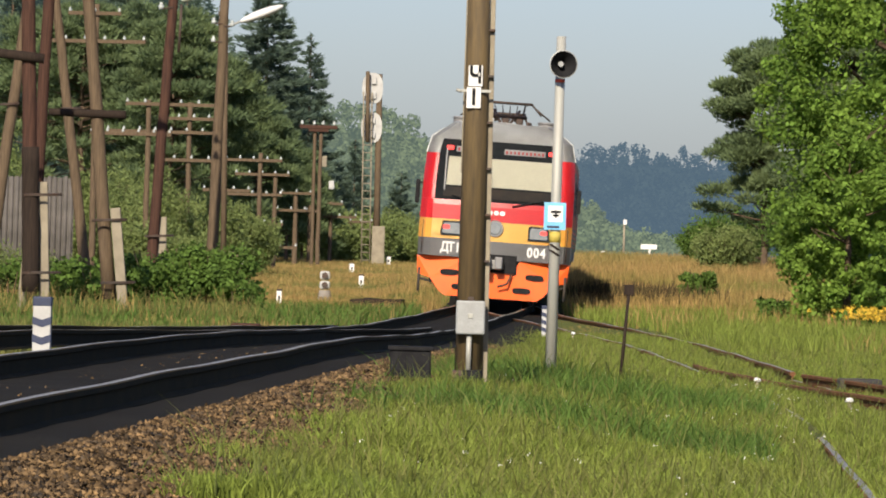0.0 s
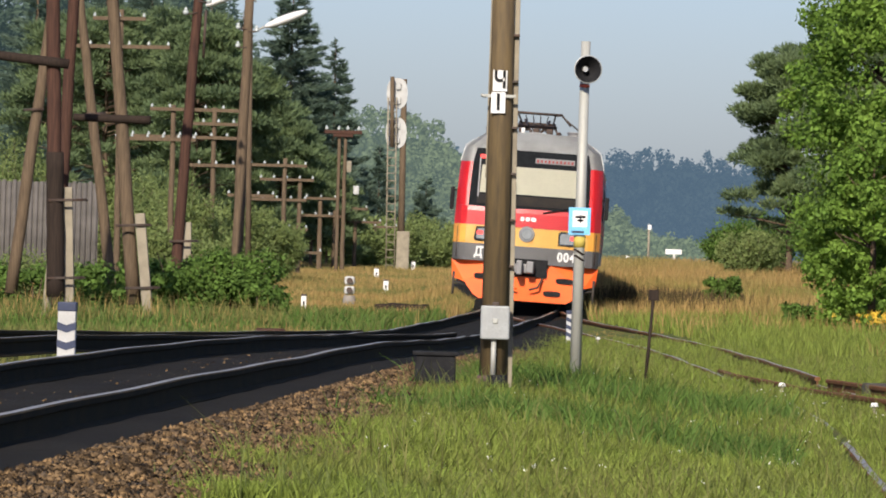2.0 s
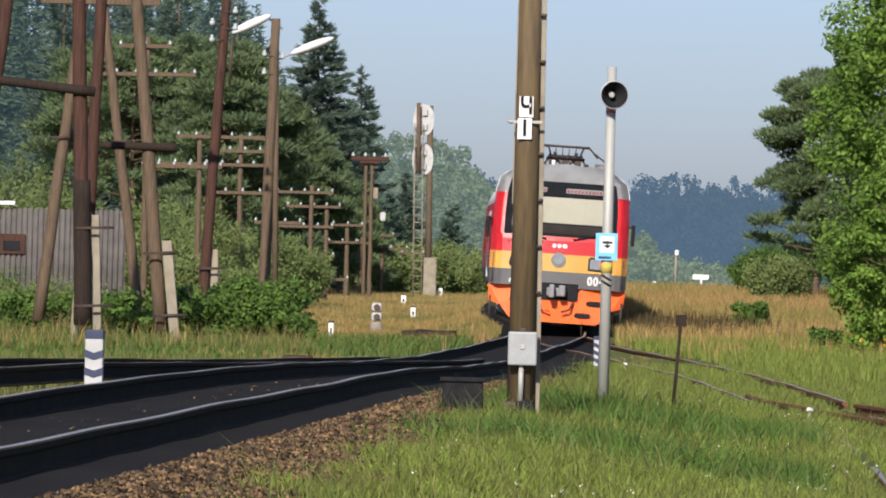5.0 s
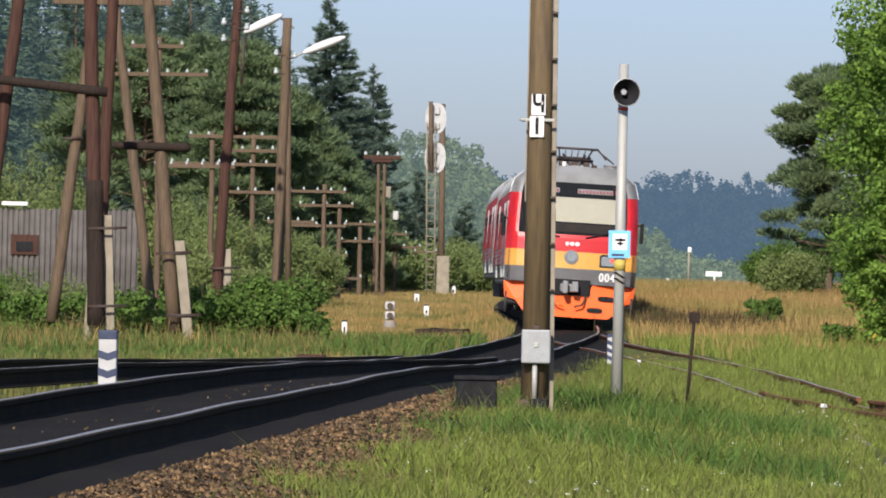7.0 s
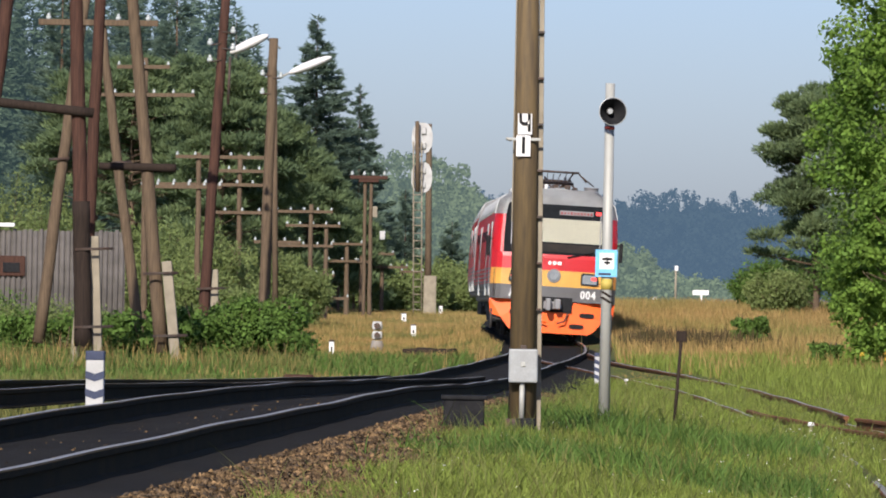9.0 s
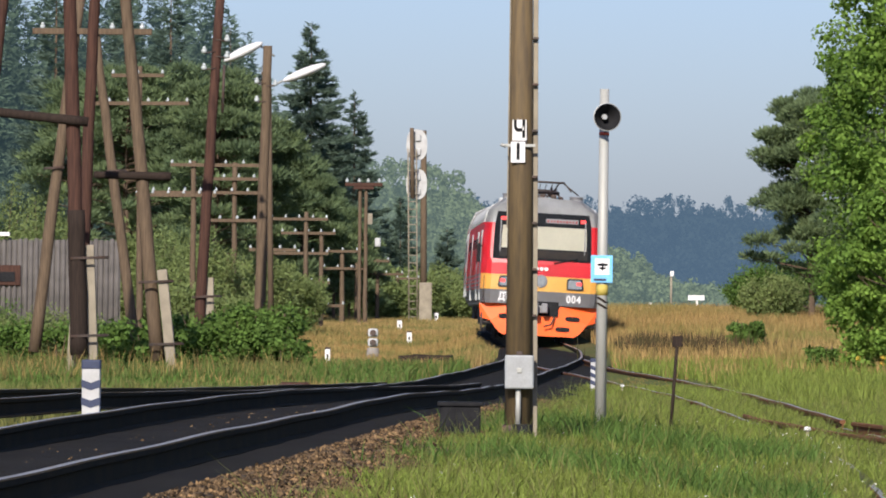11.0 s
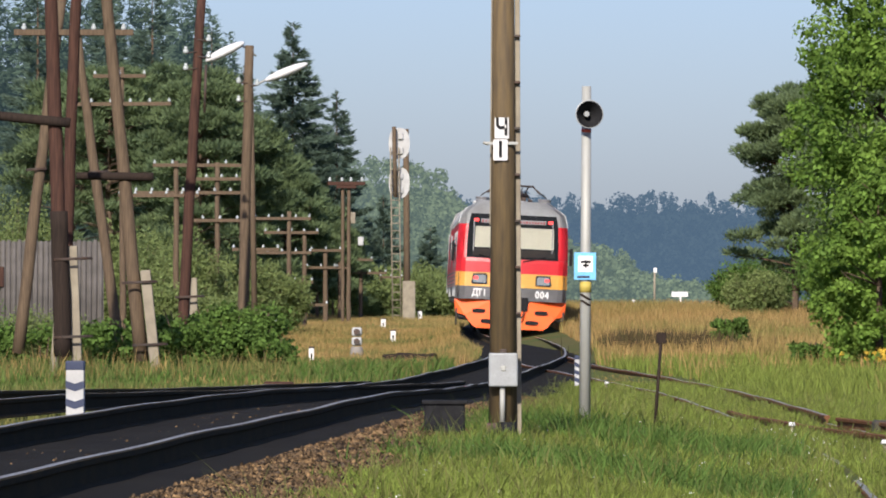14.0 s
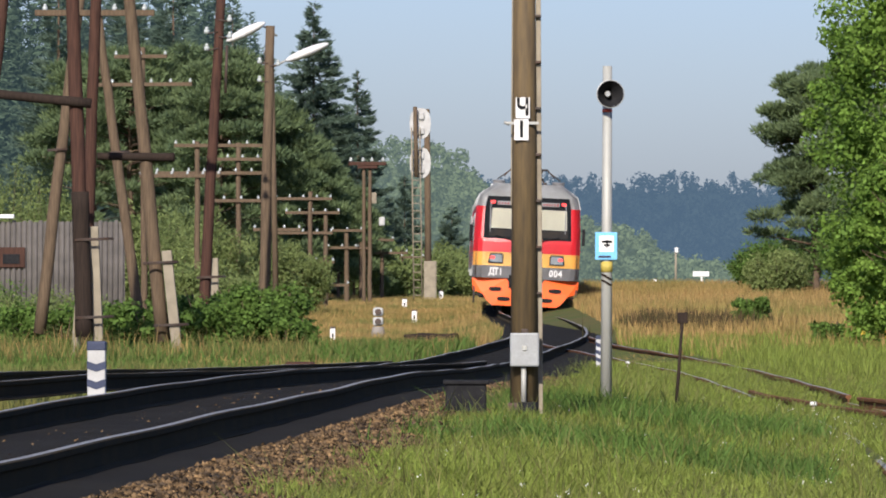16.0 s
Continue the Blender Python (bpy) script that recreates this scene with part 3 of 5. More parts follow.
def roof_gear(train):
    """Folded pantograph and roof equipment."""
    bm = bmesh.new()
    for s in (-1, 1):
        rod(bm, (s * 0.55, 2.6, 4.32), (s * 0.55, 4.6, 4.32), 0.03, n=6)
        rod(bm, (s * 0.5, 2.7, 4.35), (s * 0.38, 4.5, 4.55), 0.025, n=6)
        rod(bm, (s * 0.38, 4.5, 4.55), (s * 0.45, 2.5, 4.72), 0.022, n=6)
        rod(bm, (s * 0.5, 2.3, 4.75), (s * 0.5, 2.9, 4.75), 0.03, n=6)
        for y in (2.7, 3.1, 3.6, 4.2):
            rod(bm, (s * 0.55, y, 4.18), (s * 0.55, y, 4.34), 0.06, n=8)
        rod(bm, (s * 0.62, 2.5, 4.72), (s * 1.05, 2.5, 4.40), 0.02, n=6)
        rod(bm, (s * 0.12, 2.7, 4.30), (s * 0.30, 3.9, 4.62), 0.03, n=6)
        box(bm, (s * 0.3, 3.3, 4.42), (0.22, 0.5, 0.16), 0.03)
    for y in (2.3, 2.45, 2.75, 2.9):
        rod(bm, (-0.62, y, 4.76), (0.62, y, 4.76), 0.025, n=6)
    for x in (-0.62, 0.62):
        rod(bm, (x, 2.5, 4.74), (x * 1.35, 2.5, 4.50), 0.022, n=6)
    for k in range(6):
        x = -0.5 + 0.2 * k
        rod(bm, (x, 2.9, 4.36), (x * 0.8, 3.4, 4.60), 0.016, n=6)
        rod(bm, (x * 0.8, 3.4, 4.60), (x * 0.9, 2.6, 4.70), 0.012, n=6)
    for x in (-0.35, 0.0, 0.33):
        box(bm, (x, 3.0, 4.34), (0.16, 0.4, 0.14), 0.03)
    rod(bm, (-0.45, 4.4, 4.55), (0.45, 4.4, 4.55), 0.03, n=6)
    rod(bm, (-0.5, 3.0, 4.45), (0.5, 3.0, 4.45), 0.04, n=6)
    part("pantograph", bm, M["iron"], train, "folded dark steel pantograph")
    for x in (-1.0, 0.98):
        bm = bmesh.new()
        rod(bm, (x, 2.2, 4.05), (x, 2.2, 4.32), 0.20, 0.20, n=20)
        rod(bm, (x, 2.2, 4.32), (x, 2.2, 4.36), 0.23, 0.20, n=20)
        part("roof_ventilator", bm, M["tr_grey"], train)
        bm = bmesh.new()
        box(bm, (x, 5.4, 4.1), (0.5, 1.6, 0.35), 0.05)
        part("roof_box", bm, M["tr_roof"], train)
    bm = bmesh.new()
    rod(bm, (-0.3, 2.0, 4.2), (-0.3, 2.0, 4.38), 0.05, n=8)
    part("antenna", bm, M["white"], train)


def build_train():
    t = tagged(empty("railcar"), "red, orange and grey railcar with red tail lamps lit", "train")
    car_body(t, 1.3, 24.0, True)
    cab_front(t)
    roof_gear(t)
    u = tagged(empty("railcar"), "red and grey coach coupled behind the lead railcar", "train")
    car_body(u, 0.0, 23.4, False)
    bm = bmesh.new()
    plate(bm, BODY, 0.0, 0.05)
    part("end_wall", bm, M["tr_grey"], u)
    return t, u


TRAIN, COACH = build_train()


# ---- poles and signs on the near grass ----
def pole_thing(name, label, category, x, y, z):
    return tagged(empty(name, pose(x, y, z)), label, category)


def station_mast():
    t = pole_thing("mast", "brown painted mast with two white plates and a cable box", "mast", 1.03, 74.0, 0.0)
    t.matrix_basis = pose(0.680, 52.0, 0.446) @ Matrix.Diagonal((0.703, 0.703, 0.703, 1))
    bm = bmesh.new()
    rod(bm, (0, 0, -0.3), (0.0, 0, 7.5), 0.172, 0.112, n=24)
    part("shaft", bm, M["pole"], t)
    bm = bmesh.new()
    box(bm, (0.172, 0.05, 3.75), (0.062, 0.06, 7.5), 0.008, pose(0, 0, 0, 0, -0.3, 0))
    strip = part("side_strip", bm, M["concrete"], t, "pale narrow strip fixed along the shaft")
    bm = bmesh.new()
    box(bm, (-0.135, 0.09, 5.0), (0.02, 0.03, 5.0), 0.004, pose(0, 0, 0, 0, 0.4, 0))
    part("edge_rod", bm, M["concrete"], t)
    for z in np.arange(0.9, 7.2, 0.55):
        bm = bmesh.new()
        box(bm, (0.165, 0.0, z), (0.075, 0.10, 0.03), 0.005)
        part("clip", bm, M["iron"], strip)
    bm = bmesh.new()
    box(bm, (-0.02, -0.02, -0.02), (0.36, 0.40, 0.34), 0.03)
    part("foot", bm, M["iron"], t)
    for z, ch in ((3.65, "\u0427"), (3.39, "1")):
        bm = bmesh.new()
        box(bm, (-0.02 - (3.65 - z) * 0.06, -0.175, z), (0.17, 0.012, 0.25), 0.005)
        p = part("plate", bm, M["white"], t, "white enamel plate with a black character")
        lettering("character", ch, 0.27, M["black"], p, pose(-0.02 - (3.65 - z) * 0.06, -0.187, z, 90, 0, 0), 0.85)
    bm = bmesh.new()
    box(bm, (-0.02, -0.16, 3.47), (0.38, 0.02, 0.035), 0.005)
    rod(bm, (-0.24, -0.15, 3.48), (-0.18, -0.16, 3.46), 0.02, n=6)
    part("clamp", bm, M["galv"], t)
    bm = bmesh.new()
    box(bm, (0.0, -0.26, 0.78), (0.345, 0.16, 0.40), 0.02)
    b = part("cable_box", bm, M["grey_box"], t, "light grey metal cable box")
    bm = bmesh.new()
    box(bm, (0.0, -0.345, 0.80), (0.06, 0.02, 0.06), 0.008)
    part("latch", bm, M["galv"], b)
    bm = bmesh.new()
    box(bm, (0.0, -0.27, 1.0), (0.08, 0.05, 0.05), 0.01)
    part("lid_catch", bm, M["iron"], b)
    bm = bmesh.new()
    rod(bm, (-0.01, -0.25, 0.60), (-0.01, -0.25, 0.12), 0.032, n=10)
    part("cable_pipe", bm, M["galv"], t)
    bm = bmesh.new()
    rod(bm, (0.04, -0.27, -0.05), (0.04, -0.27, 0.16), 0.12, n=14)
    part("cable_joint", bm, M["black"], t)


def speaker_post():
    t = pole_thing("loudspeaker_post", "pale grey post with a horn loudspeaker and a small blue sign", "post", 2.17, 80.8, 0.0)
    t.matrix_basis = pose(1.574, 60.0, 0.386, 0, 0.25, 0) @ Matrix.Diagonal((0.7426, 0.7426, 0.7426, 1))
    bm = bmesh.new()
    rod(bm, (0, 0, -0.2), (0, 0, 4.40), 0.076, 0.061, n=24)
    part("shaft", bm, M["galv"], t)
    bm = bmesh.new()
    rod(bm, (0, 0, 3.80), (0, 0, 3.84), 0.066, n=16)
    part("red_band", bm, M["redstripe"], t)
    bm = bmesh.new()
    rod(bm, (0, 0, 3.42), (0, 0, 3.62), 0.006, n=16)
    part("wire", bm, M["iron"], t)
    bm = bmesh.new()
    r = bmesh.ops.create_cone(bm, cap_ends=False, segments=28, radius1=0.175, radius2=0.06, depth=0.20)
    bmesh.ops.transform(bm, matrix=pose(0.02, -0.16, 4.03, -90, 0, 8), verts=bm.verts)
    bmesh.ops.solidify(bm, geom=bm.faces[:], thickness=0.012)
    rod(bm, (0.0, -0.06, 4.03), (0.0, 0.12, 4.03), 0.09, n=16)
    horn = part("horn", bm, M["black"], t, "black re-entrant horn mouth")
    bm = bmesh.new()
    rod(bm, (0.0, -0.23, 4.03), (0.0, -0.08, 4.03), 0.032, 0.05, n=14)
    part("horn_core", bm, M["grey_box"], horn)
    bm = bmesh.new()
    r = bmesh.ops.create_cone(bm, cap_ends=False, segments=28, radius1=0.185, radius2=0.172, depth=0.04)
    bmesh.ops.transform(bm, matrix=pose(0.03, -0.24, 4.03, -90, 0, 8), verts=bm.verts)
    bmesh.ops.solidify(bm, geom=bm.faces[:], thickness=0.012)
    part("horn_rim", bm, M["grey_box"], horn, "grey rolled rim")
    bm = bmesh.new()
    box(bm, (-0.01, -0.09, 2.06), (0.285, 0.012, 0.355), 0.004)
    s = part("sign", bm, M["blue"], t, "small blue sign with a white field")
    bm = bmesh.new()
    box(bm, (-0.005, -0.098, 2.09), (0.19, 0.006, 0.21), 0.002)
    f = part("white_field", bm, M["white"], s)
    bm = bmesh.new()
    box(bm, (0.0, -0.103, 2.115), (0.13, 0.004, 0.03))
    box(bm, (0.0, -0.103, 2.07), (0.08, 0.004, 0.025))
    box(bm, (0.0, -0.103, 2.09), (0.02, 0.004, 0.10))
    part("lettering_bars", bm, M["black"], f)
    bm = bmesh.new()
    box(bm, (-0.03, -0.098, 1.92), (0.16, 0.004, 0.03))
    part("lower_bar", bm, M["navy"], s)
    bm = bmesh.new()
    rod(bm, (0, 0, 1.72), (0, 0, 1.86), 0.077, n=16)
    part("yellow_band", bm, M["yellow"], t)
    bm = bmesh.new()
    for k in range(2):
        rod(bm, (-0.008, 0, 1.57 + k * 0.075), (0.008, 0, 1.595 + k * 0.075), 0.081, n=20)
    part("dark_stripes", bm, M["tar"], t)


def small_posts():
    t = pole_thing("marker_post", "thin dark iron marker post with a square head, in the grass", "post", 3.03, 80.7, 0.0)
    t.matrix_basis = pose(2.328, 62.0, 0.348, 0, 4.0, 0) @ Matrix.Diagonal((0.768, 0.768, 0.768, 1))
    bm = bmesh.new()
    rod(bm, (0, 0, -0.2), (0, 0, 1.08), 0.024, 0.02, n=8)
    part("stake", bm, M["tar"], t)
    bm = bmesh.new()
    box(bm, (0, -0.01, 1.13), (0.135, 0.03, 0.14), 0.01, pose(0, 0, 0, 0, -4, 0))
    part("head", bm, M["tar"], t)

    for x, y, z, h, r in ((-3.23, 58.0, 0.25, 0.74, 0.084), (2.72, 108.0, 0.10, 0.58, 0.064)):
        t = pole_thing("fouling_post", "white post with dark chevron bands beside the track", "post", x, y, z)
        bm = bmesh.new()
        box(bm, (0, 0, h / 2), (2 * r, 2 * r, h), 0.012)
        part("shaft", bm, M["pale"], t)
        bm = bmesh.new()
        box(bm, (0, 0, h - 0.02), (2 * r + 0.01, 2 * r + 0.01, 0.12 * h), 0.012)
        part("cap_band", bm, M["navy"], t)
        for k in range(1, 4):
            zz = h - 0.03 - k * 0.165 * h / 0.74
            w, e = r + 0.003, 0.035
            mid, side = (-0.03, 0.0) if x < 0 else (0.0, 0.03)
            left = 0.0 if x < 0 else -side
            bm = bmesh.new()
            plate(bm, [(-w, zz - e - left), (0, zz - e + mid), (w, zz - e - side if x > 0 else zz - e), (w, zz + e - side if x > 0 else zz + e), (0, zz + e + mid), (-w, zz + e - left)], -r - 0.004, r + 0.004)
            part("chevron", bm, M["navy"], t)

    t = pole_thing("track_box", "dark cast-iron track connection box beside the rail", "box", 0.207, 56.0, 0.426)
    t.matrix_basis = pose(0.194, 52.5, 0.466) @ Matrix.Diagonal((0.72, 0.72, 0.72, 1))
    bm = bmesh.new()
    box(bm, (0, 0, 0.15), (0.48, 0.5, 0.36), 0.03)
    part("body", bm, M["black"], t)
    bm = bmesh.new()
    box(bm, (0, 0, 0.345), (0.54, 0.56, 0.05), 0.015)
    part("lid", bm, M["black"], t)

    # dwarf signal and small white numbered stakes in the left meadow
    t = pole_thing("dwarf_signal", "grey two-lamp dwarf signal in the meadow", "signal", -1.88, 180.0, float(ground_z(-1.88, 180.0)))
    bm = bmesh.new()
    rod(bm, (0, 0, -0.1), (0, 0, 0.35), 0.24, 0.16, n=16)
    part("base", bm, M["sleeper"], t)
    for z in (0.5, 0.78):
        bm = bmesh.new()
        box(bm, (0, 0, z), (0.30, 0.3, 0.25), 0.06)
        h = part("lamp_head", bm, M["pale"], t)
        bm = bmesh.new()
        rod(bm, (0, -0.15, z), (0, -0.24, z), 0.09, n=14)
        part("visor", bm, M["iron"], h)
    for x, y, h, w in ((-2.75, 155.0, 0.33, 0.13), (-1.0, 217.0, 0.24, 0.18), (-1.62, 262.0, 0.24, 0.20), (-0.1, 300.0, 0.26, 0.22)):
        t = pole_thing("marker_stake", "small white stake with a dark mark in the grass", "post", x, y, float(ground_z(x, y)))
        bm = bmesh.new()
        box(bm, (0, 0, h / 2 + 0.1), (w, 0.08, h + 0.2), 0.02)
        part("stake", bm, M["white"], t)
        bm = bmesh.new()
        box(bm, (0, -0.042, h - 0.02), (w * 0.34, 0.006, h * 0.5), 0.0)
        part("mark", bm, M["black"], t)
        bm = bmesh.new()
        box(bm, (0, 0, h + 0.21), (w * 1.06, 0.09, 0.05), 0.01)
        part("cap", bm, M["iron"], t)


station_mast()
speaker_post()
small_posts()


# ---- telegraph line on the left ----
def spar(name, p, q, r1, r2, mat, t, label=""):
    p, q = Vector(p), Vector(q)
    rr = random.Random(round(p.x * 100) + round(q.z * 10))
    n, k = 9, 14
    bm = bmesh.new()
    turn = (q - p).to_track_quat("Z", "Y").to_matrix()
    rings = []
    for i in range(n + 1):
        c = p.lerp(q, i / n) + Vector((rr.uniform(-1, 1), rr.uniform(-1, 1), 0)) * 0.012
        r = 0.84 * (r1 + (r2 - r1) * i / n) * rr.uniform(0.97, 1.03)
        rings.append([bm.verts.new(c + turn @ Vector((math.cos(6.2832 * j / k) * r, math.sin(6.2832 * j / k) * r, 0))) for j in range(k)])
    for a, b in zip(rings, rings[1:]):
        for j in range(k):
            bm.faces.new((a[j], a[(j + 1) % k], b[(j + 1) % k], b[j])).smooth = True
    bm.faces.new(rings[0][::-1])
    bm.faces.new(rings[-1])
    return part(name, bm, M[mat], t, label)


def stub(t, base, top, w=0.2):
    bm = bmesh.new()
    b, c = Vector(base), Vector(top)
    d = c - b
    box(bm, (b + c) / 2, (w, w * 0.8, d.length), 0.015, d.to_track_quat("Z", "Y").to_matrix().to_4x4())
    s = part("concrete_stub", bm, M["concrete"], t, "pale concrete footing stub")
    return s


def strap(t, c, w, d=0.34):
    bm = bmesh.new()
    x, y, z = c
    for k in (-0.012, 0.012):
        rod(bm, (x - w / 2, y - 0.16, z + k - 0.015), (x + w / 2, y - 0.16, z + k + 0.015), 0.014, n=6)
    rod(bm, (x + w / 2, y - 0.16, z + 0.015), (x + w / 2, y + 0.2, z + 0.01), 0.014, n=6)
    part("wire_strap", bm, M["iron"], t, "rusty wire binding")


def insulator_mesh():
    bm = bmesh.new()
    rod(bm, (0, 0, 0), (0, 0, 0.07), 0.05, 0.055, n=8)
    rod(bm, (0, 0, 0.07), (0, 0, 0.13), 0.04, 0.025, n=8)
    me = bpy.data.meshes.new("insulator")
    bm.to_mesh(me)
    bm.free()
    me.materials.append(M["glass_ins"])
    return me


INSULATOR = insulator_mesh()


def insulator(parent, x, y, z, s=1.0):
    ob = new("insulator", INSULATOR)
    ob.parent = parent
    ob.matrix_basis = pose(x, y, z) @ Matrix.Diagonal((s, s, s, 1))


def telegraph_near():
    # double pole standing on concrete stubs, and its strutted neighbours
    y = 115.0
    t = tagged(empty("telegraph_pole"), "tall red-brown double wooden pole with a crossbeam, bound to concrete stubs", "telegraph pole")
    spar("pole", (-6.63, y, 0.64), (-6.93, y, 8.6), 0.175, 0.14, "creosote", t)
    spar("pole", (-8.98, y + 0.5, 0.2), (-7.95, y + 0.5, 8.8), 0.165, 0.14, "creosote", t)
    spar("crossbeam", (-9.4, y - 0.15, 5.22), (-6.50, y - 0.15, 4.93), 0.10, 0.11, "tar", t)
    spar("tarred_foot", (-6.625, y, 0.62), (-6.725, y, 3.3), 0.20, 0.195, "tar", t)
    stub(t, (-6.36, y + 0.2, -0.2), (-6.48, y + 0.2, 2.66), 0.24)
    stub(t, (-6.85, y + 0.25, -0.2), (-6.72, y + 0.25, 1.55), 0.20)
    for z in (2.42, 0.98):
        strap(t, (-6.45, y, z), 0.7)
    t = tagged(empty("telegraph_pole"), "A-shaped wooden pole with a leaning concrete stub", "telegraph pole")
    y = 118.0
    spar("pole", (-5.32, y, 0.50), (-6.1, y, 8.6), 0.165, 0.12, "timber", t)
    spar("pole", (-6.86, y + 0.6, 0.3), (-6.56, y + 0.6, 8.6), 0.15, 0.12, "creosote", t)
    spar("tie_beam", (-6.55, y - 0.12, 4.02), (-5.10, y - 0.12, 4.00), 0.085, 0.10, "tar", t)
    stub(t, (-4.98, y - 0.2, -0.2), (-5.24, y - 0.2, 2.23), 0.24)
    strap(t, (-5.35, y - 0.2, 2.0), 0.65)
    strap(t, (-5.15, y - 0.2, 0.82), 0.65)
    t = tagged(empty("telegraph_pole"), "pale strutted wooden pole with a wire binding", "telegraph pole")
    y = 125.0
    spar("pole", (-6.02, y, 0.2), (-6.95, y, 7.0), 0.135, 0.11, "timber", t)
    spar("strut", (-8.12, y, 0.6), (-7.25, y, 7.8), 0.15, 0.12, "timber", t)
    strap(t, (-6.5, y, 4.25), 0.4)
    strap(t, (-7.75, y, 4.3), 0.4)
    bm = bmesh.new()
    box(bm, (-7.0, y - 0.1, 7.05), (2.4, 0.1, 0.12), 0.01)
    arm = part("crossarm", bm, M["timber"], t)
    for x in (-8.0, -7.4, -6.6, -6.0):
        insulator(arm, x, y - 0.1, 7.1)
    t = tagged(empty("telegraph_pole"), "dark red-brown pole with side brackets and white insulators", "telegraph pole")
    y = 130.0
    spar("pole", (-5.06, y, 0.2), (-4.61, y, 8.08), 0.145, 0.115, "creosote", t)
    stub(t, (-4.78, y + 0.2, 0.0), (-4.82, y + 0.2, 2.15), 0.28)
    strap(t, (-4.85, y, 1.75), 0.6)
    for s, zz in ((-1, 6.9), (-1, 6.55), (1, 7.15), (1, 6.8)):
        x = -4.70 + s * 0.24
        bm = bmesh.new()
        rod(bm, (-4.70, y - 0.1, zz - 0.02), (x, y - 0.1, zz - 0.06), 0.015, n=6)
        hook = part("hook", bm, M["iron"], t)
        insulator(hook, x, y - 0.1, zz - 0.06, 1.1)
    bm = bmesh.new()
    rod(bm, (-4.55, y, 5.6), (-4.52, y, 6.6), 0.03, n=8)
    part("conduit", bm, M["iron"], t)

    t = tagged(empty("street_lamp"), "wooden lamp pole with a pale streamlined lamp on a short arm", "street lamp")
    y = 135.0
    spar("pole", (-3.90, y, 0.2), (-3.755, y, 7.22), 0.16, 0.115, "timber", t)
    bm = bmesh.new()
    rod(bm, (-3.76, y, 6.3), (-3.38, y, 6.48), 0.025, n=8)
    part("arm", bm, M["galv"], t)
    bm = bmesh.new()
    r = bmesh.ops.create_uvsphere(bm, u_segments=20, v_segments=12, radius=0.5)
    bmesh.ops.transform(bm, matrix=pose(-2.95, y - 0.1, 6.64, 0, -22, 0) @ Matrix.Diagonal((1.02, 0.34, 0.20, 1)), verts=bm.verts)
    for f in bm.faces:
        f.smooth = True
    part("lamp_head", bm, M["white"], t, "pale aluminium lamp head")
    for s, zz in ((-1, 6.0), (1, 6.35), (-1, 6.4)):
        bm = bmesh.new()
        rod(bm, (-3.78, y - 0.1, zz), (-3.78 + s * 0.2, y - 0.1, zz), 0.015, n=6)
        hook = part("hook", bm, M["iron"], t)
        insulator(hook, -3.78 + s * 0.2, y - 0.1, zz)
    t = tagged(empty("street_lamp"), "grey concrete lamp pole behind, with a white lamp head", "street lamp")
    y = 142.0
    bm = bmesh.new()
    rod(bm, (-3.80, y, 0.2), (-3.93, y, 7.3), 0.07, 0.06, n=14)
    part("pole", bm, M["timber"], t)
    bm = bmesh.new()
    bmesh.ops.create_uvsphere(bm, u_segments=20, v_segments=12, radius=0.5)
    bmesh.ops.transform(bm, matrix=pose(-4.50, y - 0.1, 7.37, 0, -26, 0) @ Matrix.Diagonal((1.0, 0.34, 0.22, 1)), verts=bm.verts)
    for f in bm.faces:
        f.smooth = True
    part("lamp_head", bm, M["white"], t, "white lamp head")
    bm = bmesh.new()
    rod(bm, (-3.79, y, 7.28), (-4.12, y, 7.52), 0.022, n=8)
    part("arm", bm, M["galv"], t)


def telegraph_pole(x, y, h, arms, mat="timber", r=0.13, width=1.0, lean=0.0):
    """A pole with crossarms at the heights given (z, left reach, right reach) and insulators on each."""
    z0 = float(ground_z(x, y))
    t = tagged(empty("telegraph_pole", pose(x, y, z0, 0, lean, 0)), "weathered wooden telegraph pole with insulated crossarms", "telegraph pole", "telegraph line beside the track")
    spar("pole", (0, 0, -0.2), (0, 0, h), r, r * 0.8, mat, t)
    for z, a, b in arms:
        bm = bmesh.new()
        box(bm, ((b - a) / 2, -r, z), (a + b, 0.10, 0.12), 0.01)
        arm = part("crossarm", bm, M["timber"], t)
        n = max(2, int(round((a + b) / 0.5)))
        for i in range(n):
            insulator(arm, -a + 0.06 + (a + b - 0.12) * i / (n - 1), -r, z + 0.06, 0.95)


